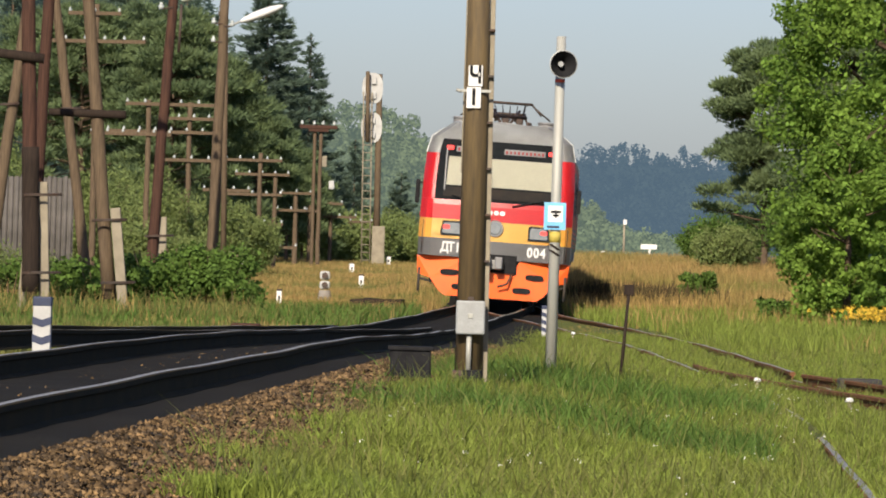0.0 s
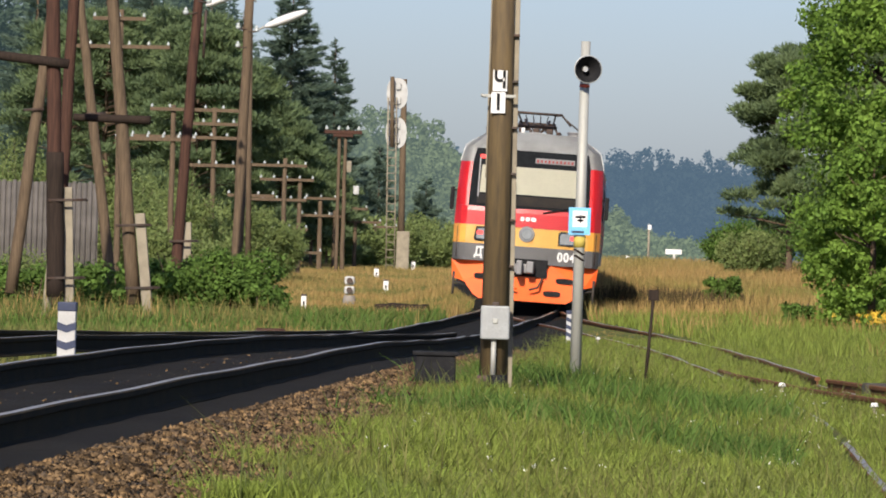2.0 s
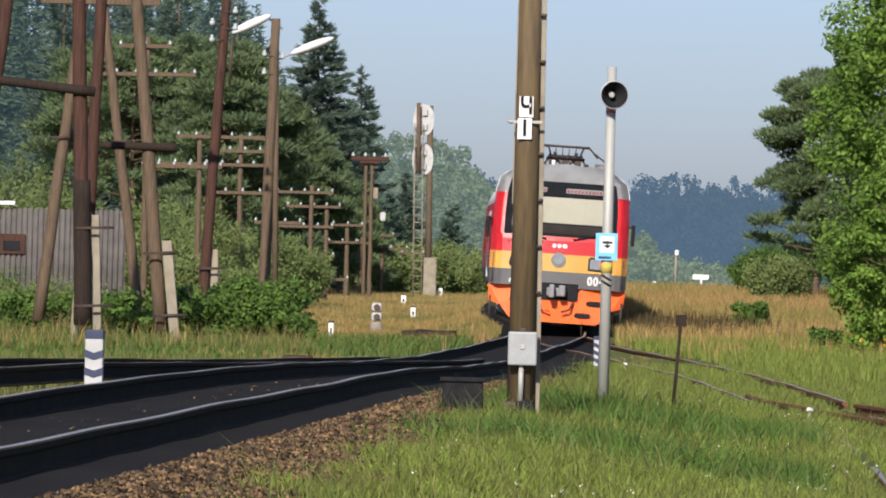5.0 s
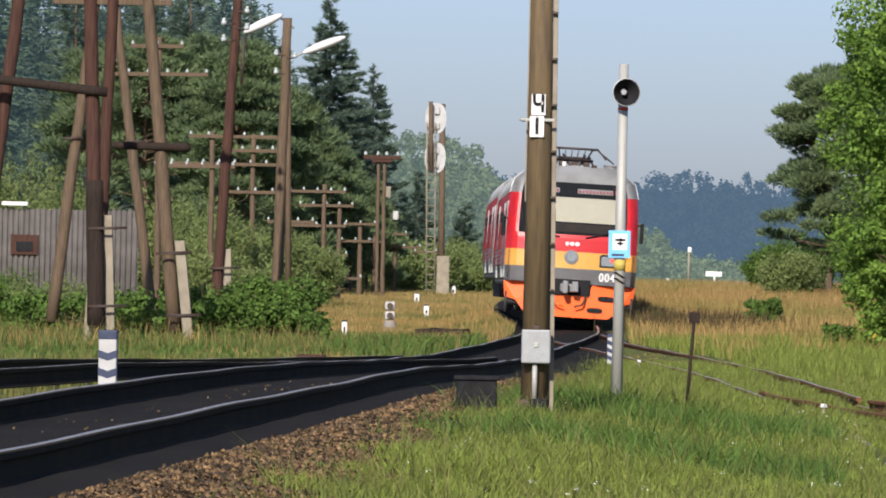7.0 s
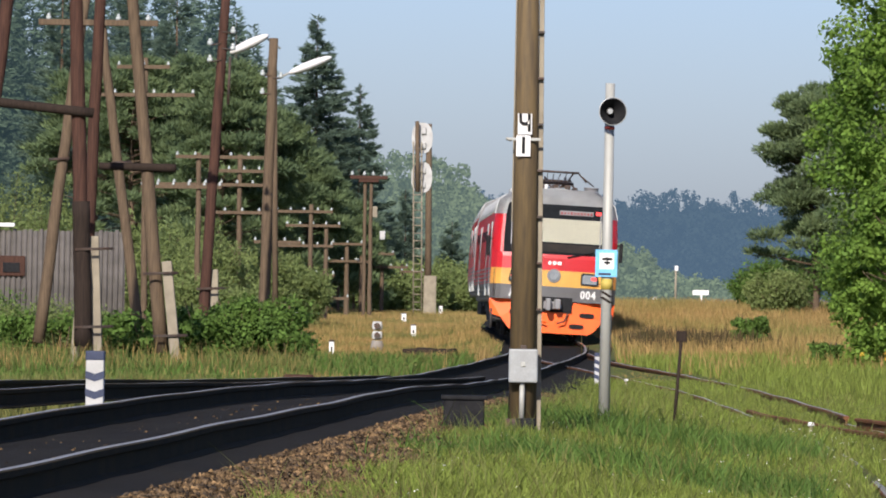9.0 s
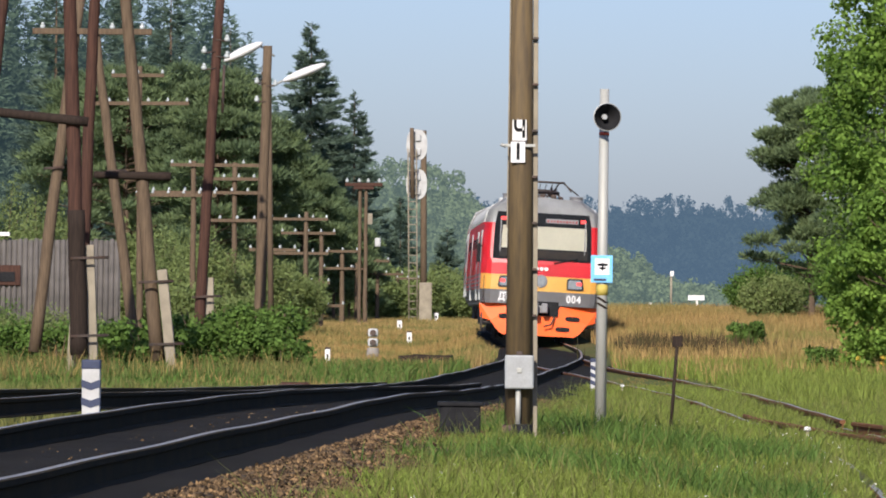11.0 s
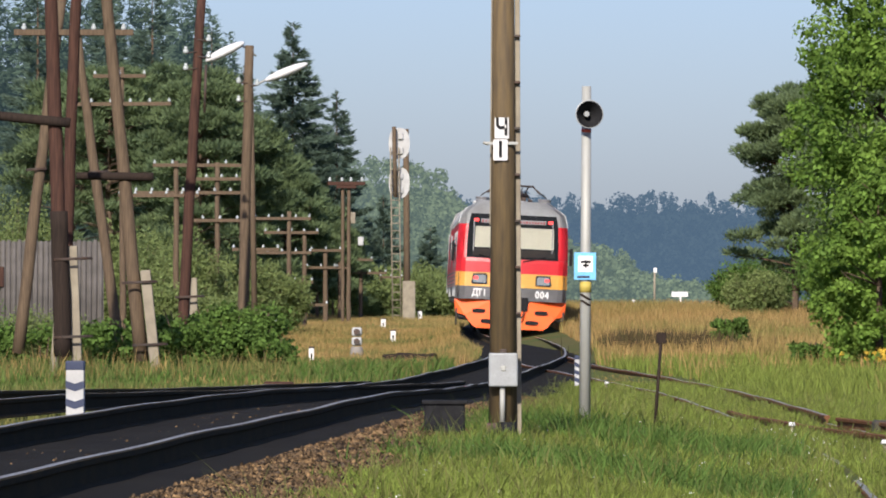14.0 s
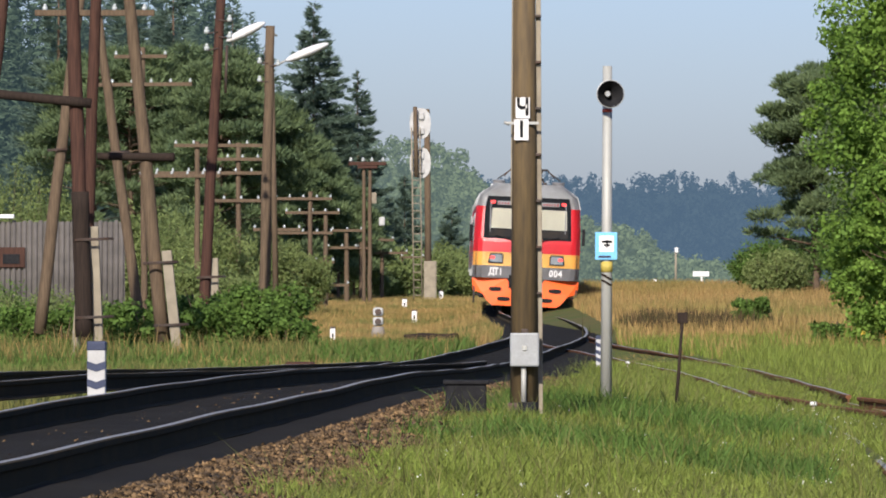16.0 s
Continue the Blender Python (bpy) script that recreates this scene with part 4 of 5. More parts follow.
def telegraph_far():
    telegraph_pole(-9.6, 200.0, 9.1, [(8.8, 0.9, 0.8), (7.9, 1.65, 1.6)], lean=-0.5)
    telegraph_pole(-8.5, 215.0, 6.3, [(6.15, 0.8, 2.4), (5.1, 2.0, 0.8)])
    telegraph_pole(-7.4, 225.0, 6.4, [(5.8, 1.0, 1.3), (5.3, 3.0, 1.1), (4.3, 1.2, 1.4)])
    telegraph_pole(-6.6, 236.0, 3.9, [(3.3, 0.6, 1.2)])
    telegraph_pole(-5.45, 255.0, 4.9, [(4.6, 1.45, 0.9), (2.0, 1.2, 1.0), (1.4, 1.4, 0.8)])
    telegraph_pole(-4.95, 262.0, 4.15, [(4.05, 1.7, 0.6), (3.2, 2.2, 0.3), (1.0, 1.0, 1.0)])
    telegraph_pole(-4.5, 290.0, 3.45, [(3.4, 0.7, 0.75), (2.6, 0.9, 0.5)], r=0.15)
    telegraph_pole(-3.95, 300.0, 2.9, [(2.6, 0.8, 0.5)])
    telegraph_pole(-3.05, 310.0, 3.1, [(3.0, 0.6, 0.6), (2.35, 0.4, 1.3)])
    telegraph_pole(-2.2, 330.0, 2.6, [(2.2, 0.6, 1.2)])
    t = tagged(empty("transformer_pole"), "twin wooden poles with a platform and a white cut-out", "utility pole")
    for x in (-3.56, -3.30):
        spar("pole", (x, 280.0, 0.5), (x, 280.0, 7.1 if x > -3.5 else 7.2), 0.10 if x < -3.5 else 0.13, 0.09, "timber", t)
    bm = bmesh.new()
    box(bm, (-3.4, 279.9, 7.15), (1.7, 0.3, 0.16), 0.02)
    box(bm, (-3.4, 279.9, 7.0), (0.9, 0.25, 0.14), 0.02)
    deck = part("platform", bm, M["creosote"], t)
    for x in (-4.15, -2.7, -3.6, -3.2):
        insulator(deck, x, 279.9, 7.25, 1.4)
    bm = bmesh.new()
    box(bm, (-3.1, 279.8, 5.6), (0.22, 0.3, 0.5), 0.03)
    part("fuse_box", bm, M["concrete"], t)
    bm = bmesh.new()
    box(bm, (-2.75, 279.8, 4.55), (0.26, 0.3, 0.4), 0.05)
    part("cutout", bm, M["pale"], t)


def signal_mast():
    t = tagged(empty("railway_signal", pose(-1.0, 300.0, 0.9)), "tall railway signal with white backplates seen from behind, and ladder", "railway signal")
    bm = bmesh.new()
    rod(bm, (0.30, 0.3, -0.2), (0.22, 0.3, 9.3), 0.17, 0.14, n=14)
    part("mast", bm, M["timber"], t)
    bm = bmesh.new()
    rod(bm, (-0.28, -0.25, 6.0), (-0.35, -0.2, 9.4), 0.10, 0.10, n=10)
    part("ladder_head", bm, M["timber"], t)
    for z, r in ((8.6, 0.62), (6.7, 0.62)):
        bm = bmesh.new()
        pl = oval(-0.10, z, 1.02, 1.5, 20, 0.8)
        plate(bm, pl, 0.12, 0.17)
        part("backplate", bm, M["pale"], t, "white rounded signal backplate")
        for k in (-0.35, 0.35):
            bm = bmesh.new()
            box(bm, (-0.04, 0.06, z + k), (0.26, 0.14, 0.34), 0.05)
            part("lamp_housing", bm, M["pale"], t)
    bm = bmesh.new()
    for s in (-0.52, -0.12):
        rod(bm, (s + 0.12, -0.3, 0.0), (s, -0.2, 8.4), 0.035, n=6)
    ladder = part("ladder", bm, M["concrete"], t, "pale steel ladder")
    for i in range(22):
        bm = bmesh.new()
        rod(bm, (-0.46, -0.28, 0.3 + i * 0.37), (-0.06, -0.28, 0.3 + i * 0.37), 0.025, n=6)
        part("rung", bm, M["concrete"], ladder)
    t = tagged(empty("relay_cabinet", pose(-0.62, 299.5, 0.9)), "pale beige relay cabinet beside the signal", "cabinet")
    bm = bmesh.new()
    box(bm, (0, 0, 0.95), (0.62, 0.6, 2.0), 0.03)
    part("body", bm, M["concrete"], t)
    bm = bmesh.new()
    box(bm, (0, -0.31, 0.95), (0.52, 0.03, 1.7), 0.01)
    part("door", bm, M["concrete"], t)


telegraph_near()
telegraph_far()
signal_mast()


# ---- vegetation ----
def sprays(name, rng, p, d, length, width, mat, parent):
    """Slim three-cornered sprays rooted at p, pointing along d: one mesh."""
    n = len(p)
    d = d / np.linalg.norm(d, axis=1)[:, None]
    w = np.cross(d, rng.normal(size=(n, 3)))
    w /= np.linalg.norm(w, axis=1)[:, None]
    length, width = (np.broadcast_to(v, n)[:, None] for v in (length, width))
    co = np.stack([p - w * width / 2 + d * length * 0.1, p + w * width / 2 - d * length * 0.1, p + d * length], 1).reshape(-1, 3)
    return arrays(name, co, np.arange(3 * n).reshape(-1, 3), M[mat], parent)


def spruce_sprays(rng, h, w, count, base=0.04, slim=0.85):
    """Roots and directions of the sprays on drooping fan-shaped boughs of one spruce."""
    nb = int(h * 15)
    u = base + (1 - base) * (np.arange(nb) + rng.random(nb)) / nb
    L = w * (1 - u) ** slim * (0.72 + 0.38 * rng.random(nb)) + 0.10
    a = rng.random(nb) * 6.2832
    k = rng.choice(nb, count, p=L ** 1.4 / (L ** 1.4).sum())
    f = rng.random(count) ** 0.62
    side = rng.normal(size=count) * 0.22 * L[k] * (1.05 - f)
    ca, sa = np.cos(a[k]), np.sin(a[k])
    r = f * L[k]
    z = u[k] * h - 0.34 * r + 0.26 * r * f - 0.5 * np.abs(side) + rng.normal(size=count) * 0.05
    p = np.stack([ca * r - sa * side, sa * r + ca * side, z], 1)
    out = 0.7 + 0.5 * rng.random(count)
    turn = np.sign(side) * 0.7 * rng.random(count)
    d = np.stack([ca * out - sa * turn, sa * out + ca * turn, -0.30 + 0.75 * f + rng.normal(size=count) * 0.35], 1)
    return p, d


def pine_sprays(rng, h, w, count, low, clumps):
    """Needle tufts on flat cloud-like plates at the ends of the limbs; also gives the limbs."""
    u = low + (1 - low) * np.sqrt((np.arange(clumps) + rng.random(clumps)) / clumps) * rng.uniform(0.86, 1, clumps)
    L = w * np.sqrt(np.clip(1.06 - u ** 2.6, 0.03, 1)) * (0.35 + 0.65 * rng.random(clumps) ** 0.6)
    a = rng.random(clumps) * 6.2832
    c = np.stack([np.cos(a) * L, np.sin(a) * L, u * h + 0.10 * L], 1)
    rad = (0.16 + 0.13 * rng.random(clumps)) * w + 0.12
    k = rng.choice(clumps, count, p=rad ** 2 / (rad ** 2).sum())
    v = rng.normal(size=(count, 3))
    v /= np.linalg.norm(v, axis=1)[:, None]
    v[:, 2] = np.abs(v[:, 2]) * np.where(rng.random(count) < 0.25, -0.6, 1)
    p = c[k] + v * (rad[k] * rng.random(count) ** 0.4)[:, None] * np.array([1, 1, 0.42])
    d = v * 0.9 + np.array([0, 0, 0.5]) + rng.normal(size=(count, 3)) * 0.35
    return p, d, c, u * h


def leaves(rng, centres, radii, count, size, mat, name, parent, squash=0.8, droop=0.0, long=1.6):
    """Many small leaf blades in clumps round the centres: one mesh."""
    n = len(centres)
    count = int(count * 0.78)
    idx = rng.integers(0, n, count)
    v = rng.normal(size=(count, 3))
    v /= np.linalg.norm(v, axis=1)[:, None]
    rad = radii[idx] * rng.random(count) ** 0.45
    p = centres[idx] + v * rad[:, None] * np.array([1, 1, squash])
    p[:, 2] -= droop * np.abs(v[:, 0]) * rad
    out = v + 0.8 * rng.normal(size=(count, 3)) * 0.75 + np.array([0, 0, 0.35])
    out /= np.linalg.norm(out, axis=1)[:, None]
    a = np.cross(out, rng.normal(size=(count, 3)))
    a /= np.linalg.norm(a, axis=1)[:, None]
    b = np.cross(out, a)
    s = size * (0.6 + 0.8 * rng.random(count))[:, None]
    co = np.stack([p - a * s * long / 2, p + b * s / 2, p + a * s * long / 2, p - b * s / 2], 1).reshape(-1, 3)
    f = np.arange(count * 4).reshape(-1, 4)
    return arrays(name, co, f, M[mat], parent)


def trunk(t, h, r, rng, limbs, spread, lean=0.0):
    bm = bmesh.new()
    prev, k = Vector((0, 0, -0.3)), 8
    pts = []
    for i in range(1, k + 1):
        q = Vector((lean * h * (i / k) ** 2 + rng.normal() * 0.04 * h / 8, rng.normal() * 0.04 * h / 8, h * i / k))
        rod(bm, prev, q, r * (1 - (i - 1) / k * 0.85), r * (1 - i / k * 0.85), n=9)
        pts.append(q)
        prev = q
    for i in range(limbs):
        q = pts[rng.integers(2, k)]
        a = rng.random() * 6.28
        e = q + Vector((math.cos(a), math.sin(a), 0.35 + rng.random() * 0.6)) * spread * (0.5 + rng.random() * 0.5)
        rod(bm, q, e, r * 0.28, r * 0.06, n=6)
    return part("trunk", bm, M["bark"], t)


def broadleaf(x, y, h, w, seed, count=16000, size=0.13, mat="leaf", clumps=60, low=0.12, label="leafy green deciduous tree", name="tree"):
    rng = np.random.default_rng(seed)
    t = tagged(empty(name, pose(x, y, float(ground_z(x, y)))), label, "tree")
    trunk(t, h * 0.9, 0.05 * h * 0.5, rng, 14, w * 0.7)
    u = rng.random(clumps)
    z = h * (low + (1 - low) * u)
    env = w * np.sin(np.clip((u * 0.86 + 0.14), 0, 1) * math.pi) ** 0.6
    a = rng.random(clumps) * 6.28
    rr = env * (0.55 + 0.5 * rng.random(clumps))
    c = np.stack([np.cos(a) * rr, np.sin(a) * rr, z], 1)
    leaves(rng, c, w * (0.14 + 0.20 * rng.random(clumps)) * (80 / max(clumps, 80)) ** 0.25, count, size, mat, "crown", t)
    return t


def conifer(x, y, h, w, seed, mat="spruce", count=26000, size=0.42, label="dark tall spruce tree", base=0.04):
    """Whorls of drooping boughs, each a fan of needle sprays."""
    rng = np.random.default_rng(seed)
    t = tagged(empty("spruce_tree", pose(x, y, float(ground_z(x, y)))), label, "tree")
    bm = bmesh.new()
    rod(bm, (0, 0, -0.3), (0, 0, h), 0.014 * h, 0.012, n=8)
    part("trunk", bm, M["bark"], t)
    p, d = spruce_sprays(rng, h, w, count, base)
    sprays("crown", rng, p, d, size * (0.6 + 0.7 * rng.random(count)), size * 0.26, mat, t)
    return t


def pine(x, y, h, w, seed, count=24000, size=0.26, low=0.2, mat="pine", label="pine tree with clumped needles and bare trunk", clumps=110):
    rng = np.random.default_rng(seed)
    t = tagged(empty("pine_tree", pose(x, y, float(ground_z(x, y)))), label, "tree")
    trunk(t, h * 0.95, 0.016 * h, rng, 0, w)
    p, d, ends, heights = pine_sprays(rng, h, w, count, low, clumps)
    bm = bmesh.new()
    for e, z in zip(ends, heights):
        rod(bm, (0, 0, z - 0.12 * h * 0.2), e, 0.035, 0.012, n=5)
    part("branchwork", bm, M["bark"], t)
    sprays("crown", rng, p, d, size * (0.6 + 0.8 * rng.random(count)), size * 0.34, mat, t)
    return t


def bush(x, y, w, h, d, seed, count=9000, size=0.07, mat="willow", label="dense dark green bush", clumps=50, name="bush"):
    rng = np.random.default_rng(seed)
    t = tagged(empty(name, pose(x, y, float(ground_z(x, y)))), label, "bush")
    bm = bmesh.new()
    for i in range(12):
        a = rng.random() * 6.28
        rod(bm, (math.cos(a) * 0.1, math.sin(a) * 0.1, -0.1), (math.cos(a) * w * 0.35, math.sin(a) * d * 0.35, h * (0.6 + 0.3 * rng.random())), 0.02, 0.008, n=5)
    part("stem", bm, M["bark"], t)
    a, u = rng.random(clumps) * 6.28, rng.random(clumps)
    k = np.sqrt(rng.random(clumps)) * 0.42
    c = np.stack([np.cos(a) * w * k, np.sin(a) * d * k, h * (0.12 + 0.72 * u * (1 - 0.9 * k * k))], 1)
    leaves(rng, c, (0.10 + 0.10 * rng.random(clumps)) * min(w, h * 1.5), count, size, mat, "crown", t)
    return t


def blades(name, rng, xs, ys, hs, wid, lean, mat, label):
    """Upright grass blades rooted at (xs, ys): one stuff object."""
    n = len(xs)
    z = ground_z(xs, ys) - 0.02
    a = rng.random(n) * math.pi
    dx, dy = np.cos(a) * wid / 2, np.sin(a) * wid / 2
    bx, by = rng.normal(size=n) * lean * hs, rng.normal(size=n) * lean * hs
    co = np.stack([np.stack([xs - dx, ys - dy, z], 1), np.stack([xs + dx, ys + dy, z], 1),
                   np.stack([xs + bx * 0.4 + dx * 0.8, ys + by * 0.4 + dy * 0.8, z + hs * 0.6], 1), np.stack([xs + bx, ys + by, z + hs], 1),
                   np.stack([xs + bx * 0.4 - dx * 0.8, ys + by * 0.4 - dy * 0.8, z + hs * 0.6], 1)], 1).reshape(-1, 3)
    i = np.arange(n)[:, None] * 5
    q = np.concatenate([i, i + 1, i + 2, i + 4], 1)
    me = bpy.data.meshes.new(name)
    tri = np.concatenate([i + 4, i + 2, i + 3], 1)
    me.vertices.add(n * 5)
    me.vertices.foreach_set("co", co.astype(np.float32).ravel())
    loops = np.concatenate([q.ravel(), tri.ravel()]).astype(np.int32)
    me.loops.add(len(loops))
    me.loops.foreach_set("vertex_index", loops)
    me.polygons.add(2 * n)
    me.polygons.foreach_set("loop_start", np.concatenate([np.arange(n) * 4, n * 4 + np.arange(n) * 3]).astype(np.int32))
    me.polygons.foreach_set("loop_total", np.concatenate([np.full(n, 4), np.full(n, 3)]).astype(np.int32))
    me.update(calc_edges=True)
    me.materials.append(M[mat])
    return tagged(new(name, me), label, "grass", kind="stuff")


def shrub(x, y, h, w, seed, count=16000, size=0.16, mat="sage", label="feathery grey-green willow shrub", stems=46):
    """Many thin upright shoots, leafy all along, fanning out of one stool."""
    rng = np.random.default_rng(seed)
    t = tagged(empty("shrub", pose(x, y, float(ground_z(x, y)))), label, "shrub")
    a = rng.random(stems) * 6.2832
    reach = w * np.sqrt(rng.random(stems))
    tall = h * (0.55 + 0.45 * rng.random(stems)) * (1.05 - 0.35 * reach / w)
    tip = np.stack([np.cos(a) * reach, np.sin(a) * reach, tall], 1)
    bm = bmesh.new()
    for e in tip:
        rod(bm, (e[0] * 0.15, e[1] * 0.15, -0.1), e, 0.02, 0.006, n=5)
    part("stem", bm, M["bark"], t)
    k = rng.integers(0, stems, count)
    f = rng.random(count) ** 0.7
    p = tip[k] * np.stack([0.15 + 0.85 * f, 0.15 + 0.85 * f, f], 1) + rng.normal(size=(count, 3)) * (0.05 + 0.10 * w * (1 - 0.5 * f))[:, None]
    p[:, 2] = np.abs(p[:, 2])
    d = rng.normal(size=(count, 3)) + np.array([0, 0, 0.7])
    sprays("crown", rng, p, d, size * (0.6 + 0.8 * rng.random(count)), size * 0.42, mat, t)
    return t


def build_woods():
    # broadleaf trees at the right edge of the meadow, pine behind them
    broadleaf(11.0, 138.0, 11.0, 2.75, 11, 95000, 0.075, clumps=420, low=0.04)
    broadleaf(14.0, 146.0, 12.0, 3.2, 12, 50000, 0.09, clumps=260, low=0.04)
    broadleaf(9.8, 133.5, 4.2, 1.3, 13, 26000, 0.07, clumps=130, low=0.04)
    pine(12.9, 215.0, 8.0, 2.1, 14, 60000, 0.19, low=0.05, clumps=150)
    pine(15.2, 207.0, 9.6, 2.5, 15, 50000, 0.19, low=0.08, clumps=170)
    shrub(13.6, 204.0, 3.2, 1.7, 18, 14000, 0.15, "willow", "dark green shrub below the pines")
    shrub(11.5, 212.0, 1.9, 1.2, 19, 10000, 0.14, "sage", "grey-green shrub below the pines")
    shrub(12.1, 238.0, 1.9, 1.3, 16, 12000, 0.15, "willow", "green shrub at the edge of the meadow")
    shrub(12.6, 226.0, 2.6, 1.7, 17, 12000, 0.15, "willow", "green shrub at the edge of the meadow")
    # wood on the left: pines in front, tall spruces behind
    conifer(-7.9, 380.0, 17.9, 5.6, 21, count=80000)
    conifer(-5.5, 400.0, 14.4, 3.8, 22, count=40000, size=0.36)
    conifer(-10.7, 372.0, 15.0, 4.2, 23, count=36000)
    conifer(-13.2, 390.0, 18.0, 4.2, 24, count=26000)
    conifer(-16.5, 380.0, 20.5, 4.4, 25)
    conifer(-20.0, 395.0, 22.0, 4.6, 26)
    conifer(-24.0, 388.0, 21.0, 4.6, 27)
    for x, y, h, w, s in ((-6.6, 300, 7.4, 2.3, 31), (-8.4, 290, 9.6, 2.6, 32), (-10.2, 285, 11.6, 2.9, 33), (-12.4, 295, 12.0, 3.0, 34), (-14.6, 290, 12.0, 3.0, 35), (-5.2, 310, 5.8, 1.9, 36), (-7.4, 318, 8.2, 2.4, 37), (-9.4, 322, 10.6, 2.8, 38), (-16.8, 300, 12.0, 3.2, 39), (-11.4, 330, 12.8, 3.0, 40), (-4.6, 322, 4.6, 1.8, 46)):
        pine(x, y, h, w, s, 30000, 0.27, low=0.10)
    # light shrubs between the poles and the wood
    for x, y, h, w, s in ((-13.6, 215, 5.6, 2.0, 41), (-11.4, 235, 4.6, 2.2, 42), (-8.6, 222, 3.9, 1.9, 43), (-6.9, 228, 3.4, 1.7, 44), (-9.9, 245, 5.0, 2.2, 45), (-5.6, 240, 2.8, 1.4, 47), (-16.2, 230, 6.4, 2.2, 48), (-7.8, 196, 2.6, 1.3, 49), (-6.2, 190, 2.1, 1.2, 50)):
        shrub(x, y, h, w, s, 20000, 0.15)
    # bushes and small trees round the signal
    for x, y, h, w, s in ((-2.6, 330, 3.0, 2.0, 51), (-1.0, 345, 3.3, 2.2, 52), (0.8, 350, 3.2, 2.2, 53), (2.2, 330, 2.6, 1.6, 54), (-4.2, 340, 3.4, 2.0, 55)):
        shrub(x, y, h, w, s, 14000, 0.22, "sage", "green shrub behind the railway signal")
    conifer(-2.6, 420.0, 8.0, 2.4, 61, count=14000)
    conifer(0.6, 430.0, 6.0, 2.0, 62, count=10000)
    # undergrowth
    bush(-3.6, 121.5, 2.3, 1.6, 2.2, 71, 20000, 0.055, clumps=60)
    bush(-4.45, 123.0, 2.0, 1.6, 2.2, 76, 18000, 0.055, clumps=50)
    bush(-2.95, 120.5, 1.0, 0.9, 1.4, 77, 7000, 0.055, clumps=26)
    bush(-5.7, 122.5, 2.4, 1.35, 1.8, 72, 16000, 0.06, clumps=60)
    bush(-7.8, 128.0, 3.6, 1.2, 2.0, 73, 18000, 0.06, clumps=60)
    shrub(-12.6, 172.0, 1.9, 1.5, 78, 9000, 0.12, "willow", "weedy green shrub below the fence", 30)
    shrub(-10.6, 168.0, 1.7, 1.5, 79, 9000, 0.12, "sage", "weedy green shrub below the fence", 30)
    bush(8.1, 163.0, 1.0, 1.05, 1.0, 74, 9000, 0.06)
    bush(8.55, 139.0, 0.8, 0.7, 1.0, 75, 5000, 0.06)


def far_woods():
    """The distant forest edge across the valley, and middle woods; their haze is painted emission."""
    rng = np.random.default_rng(9)

    def wall(name, x0, x1, y, top, mat, n, wid, label, per, size):
        cs, rs = [], []
        for x in np.linspace(x0, x1, n):
            h = top(x) * (0.90 + 0.14 * rng.random())
            for k in range(7):
                u = (k + rng.random() * 0.5) / 7
                cs.append((x + rng.normal() * wid * 0.3, y + rng.normal() * 12, 1.3 + h * u))
                rs.append(wid * (1.1 - 0.55 * u))
        ob = leaves(rng, np.array(cs), np.array(rs), n * per, size, mat, name, None, squash=1.1, long=1.5)
        tagged(ob, label, "woods", kind="stuff")
        # backing sheet in the same glowing haze colour, closing gaps between the leaves
        xs = np.linspace(x0 - 2, x1 + 2, n)
        hs = np.array([top(x) for x in xs]) * (0.80 + 0.06 * rng.random(n))
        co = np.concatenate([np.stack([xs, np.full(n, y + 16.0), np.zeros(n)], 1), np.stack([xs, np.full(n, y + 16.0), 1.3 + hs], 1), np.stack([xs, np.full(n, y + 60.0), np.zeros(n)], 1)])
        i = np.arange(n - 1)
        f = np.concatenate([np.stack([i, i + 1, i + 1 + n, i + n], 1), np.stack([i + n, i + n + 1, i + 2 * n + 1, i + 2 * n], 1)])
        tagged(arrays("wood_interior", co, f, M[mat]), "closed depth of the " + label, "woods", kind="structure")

    ps, ds = [], []
    top = ([-40, -17, -15, -12, -9], [28.0, 25.5, 22.0, 16.5, 12.0])
    for k in range(58):
        x = -38 + 30 * (k + rng.random()) / 58
        h = float(np.interp(x, *top)) * rng.uniform(0.82, 1.04)
        p, d = spruce_sprays(rng, h, rng.uniform(2.6, 3.6), 7000)
        ps.append(p + np.array([x, 425 + 26 * rng.random(), 1.0]))
        ds.append(d)
    p, d = np.concatenate(ps), np.concatenate(ds)
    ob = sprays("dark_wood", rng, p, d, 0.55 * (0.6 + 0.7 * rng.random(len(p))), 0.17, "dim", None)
    tagged(ob, "dark spruce wood behind the telegraph line, haze painted in", "woods", kind="stuff")
    wall("middle_wood", -26, 8, 520, lambda x: float(np.interp(x, [-26, -4, 0, 2.5, 8], [15, 13.2, 13.0, 11.0, 6.0])), "far", 90, 1.3, "green mixed wood beyond the signal, haze painted in", 900, 0.26)
    wall("middle_wood", 6, 30, 640, lambda x: float(np.interp(x, [6, 14, 20, 24, 30], [8.5, 8.0, 6.0, 3.5, 2.5])), "far", 60, 1.3, "low scrub at the far end of the line, haze painted in", 600, 0.3)
    wall("far_forest", -60, 160, 1500, lambda x: float(np.interp(x, [-60, 30, 44, 60, 80, 160], [26, 29, 28.5, 29.5, 28, 27])), "haze", 330, 2.6, "forest on the horizon, its blue haze painted in", 420, 0.6)


build_woods()
far_woods()


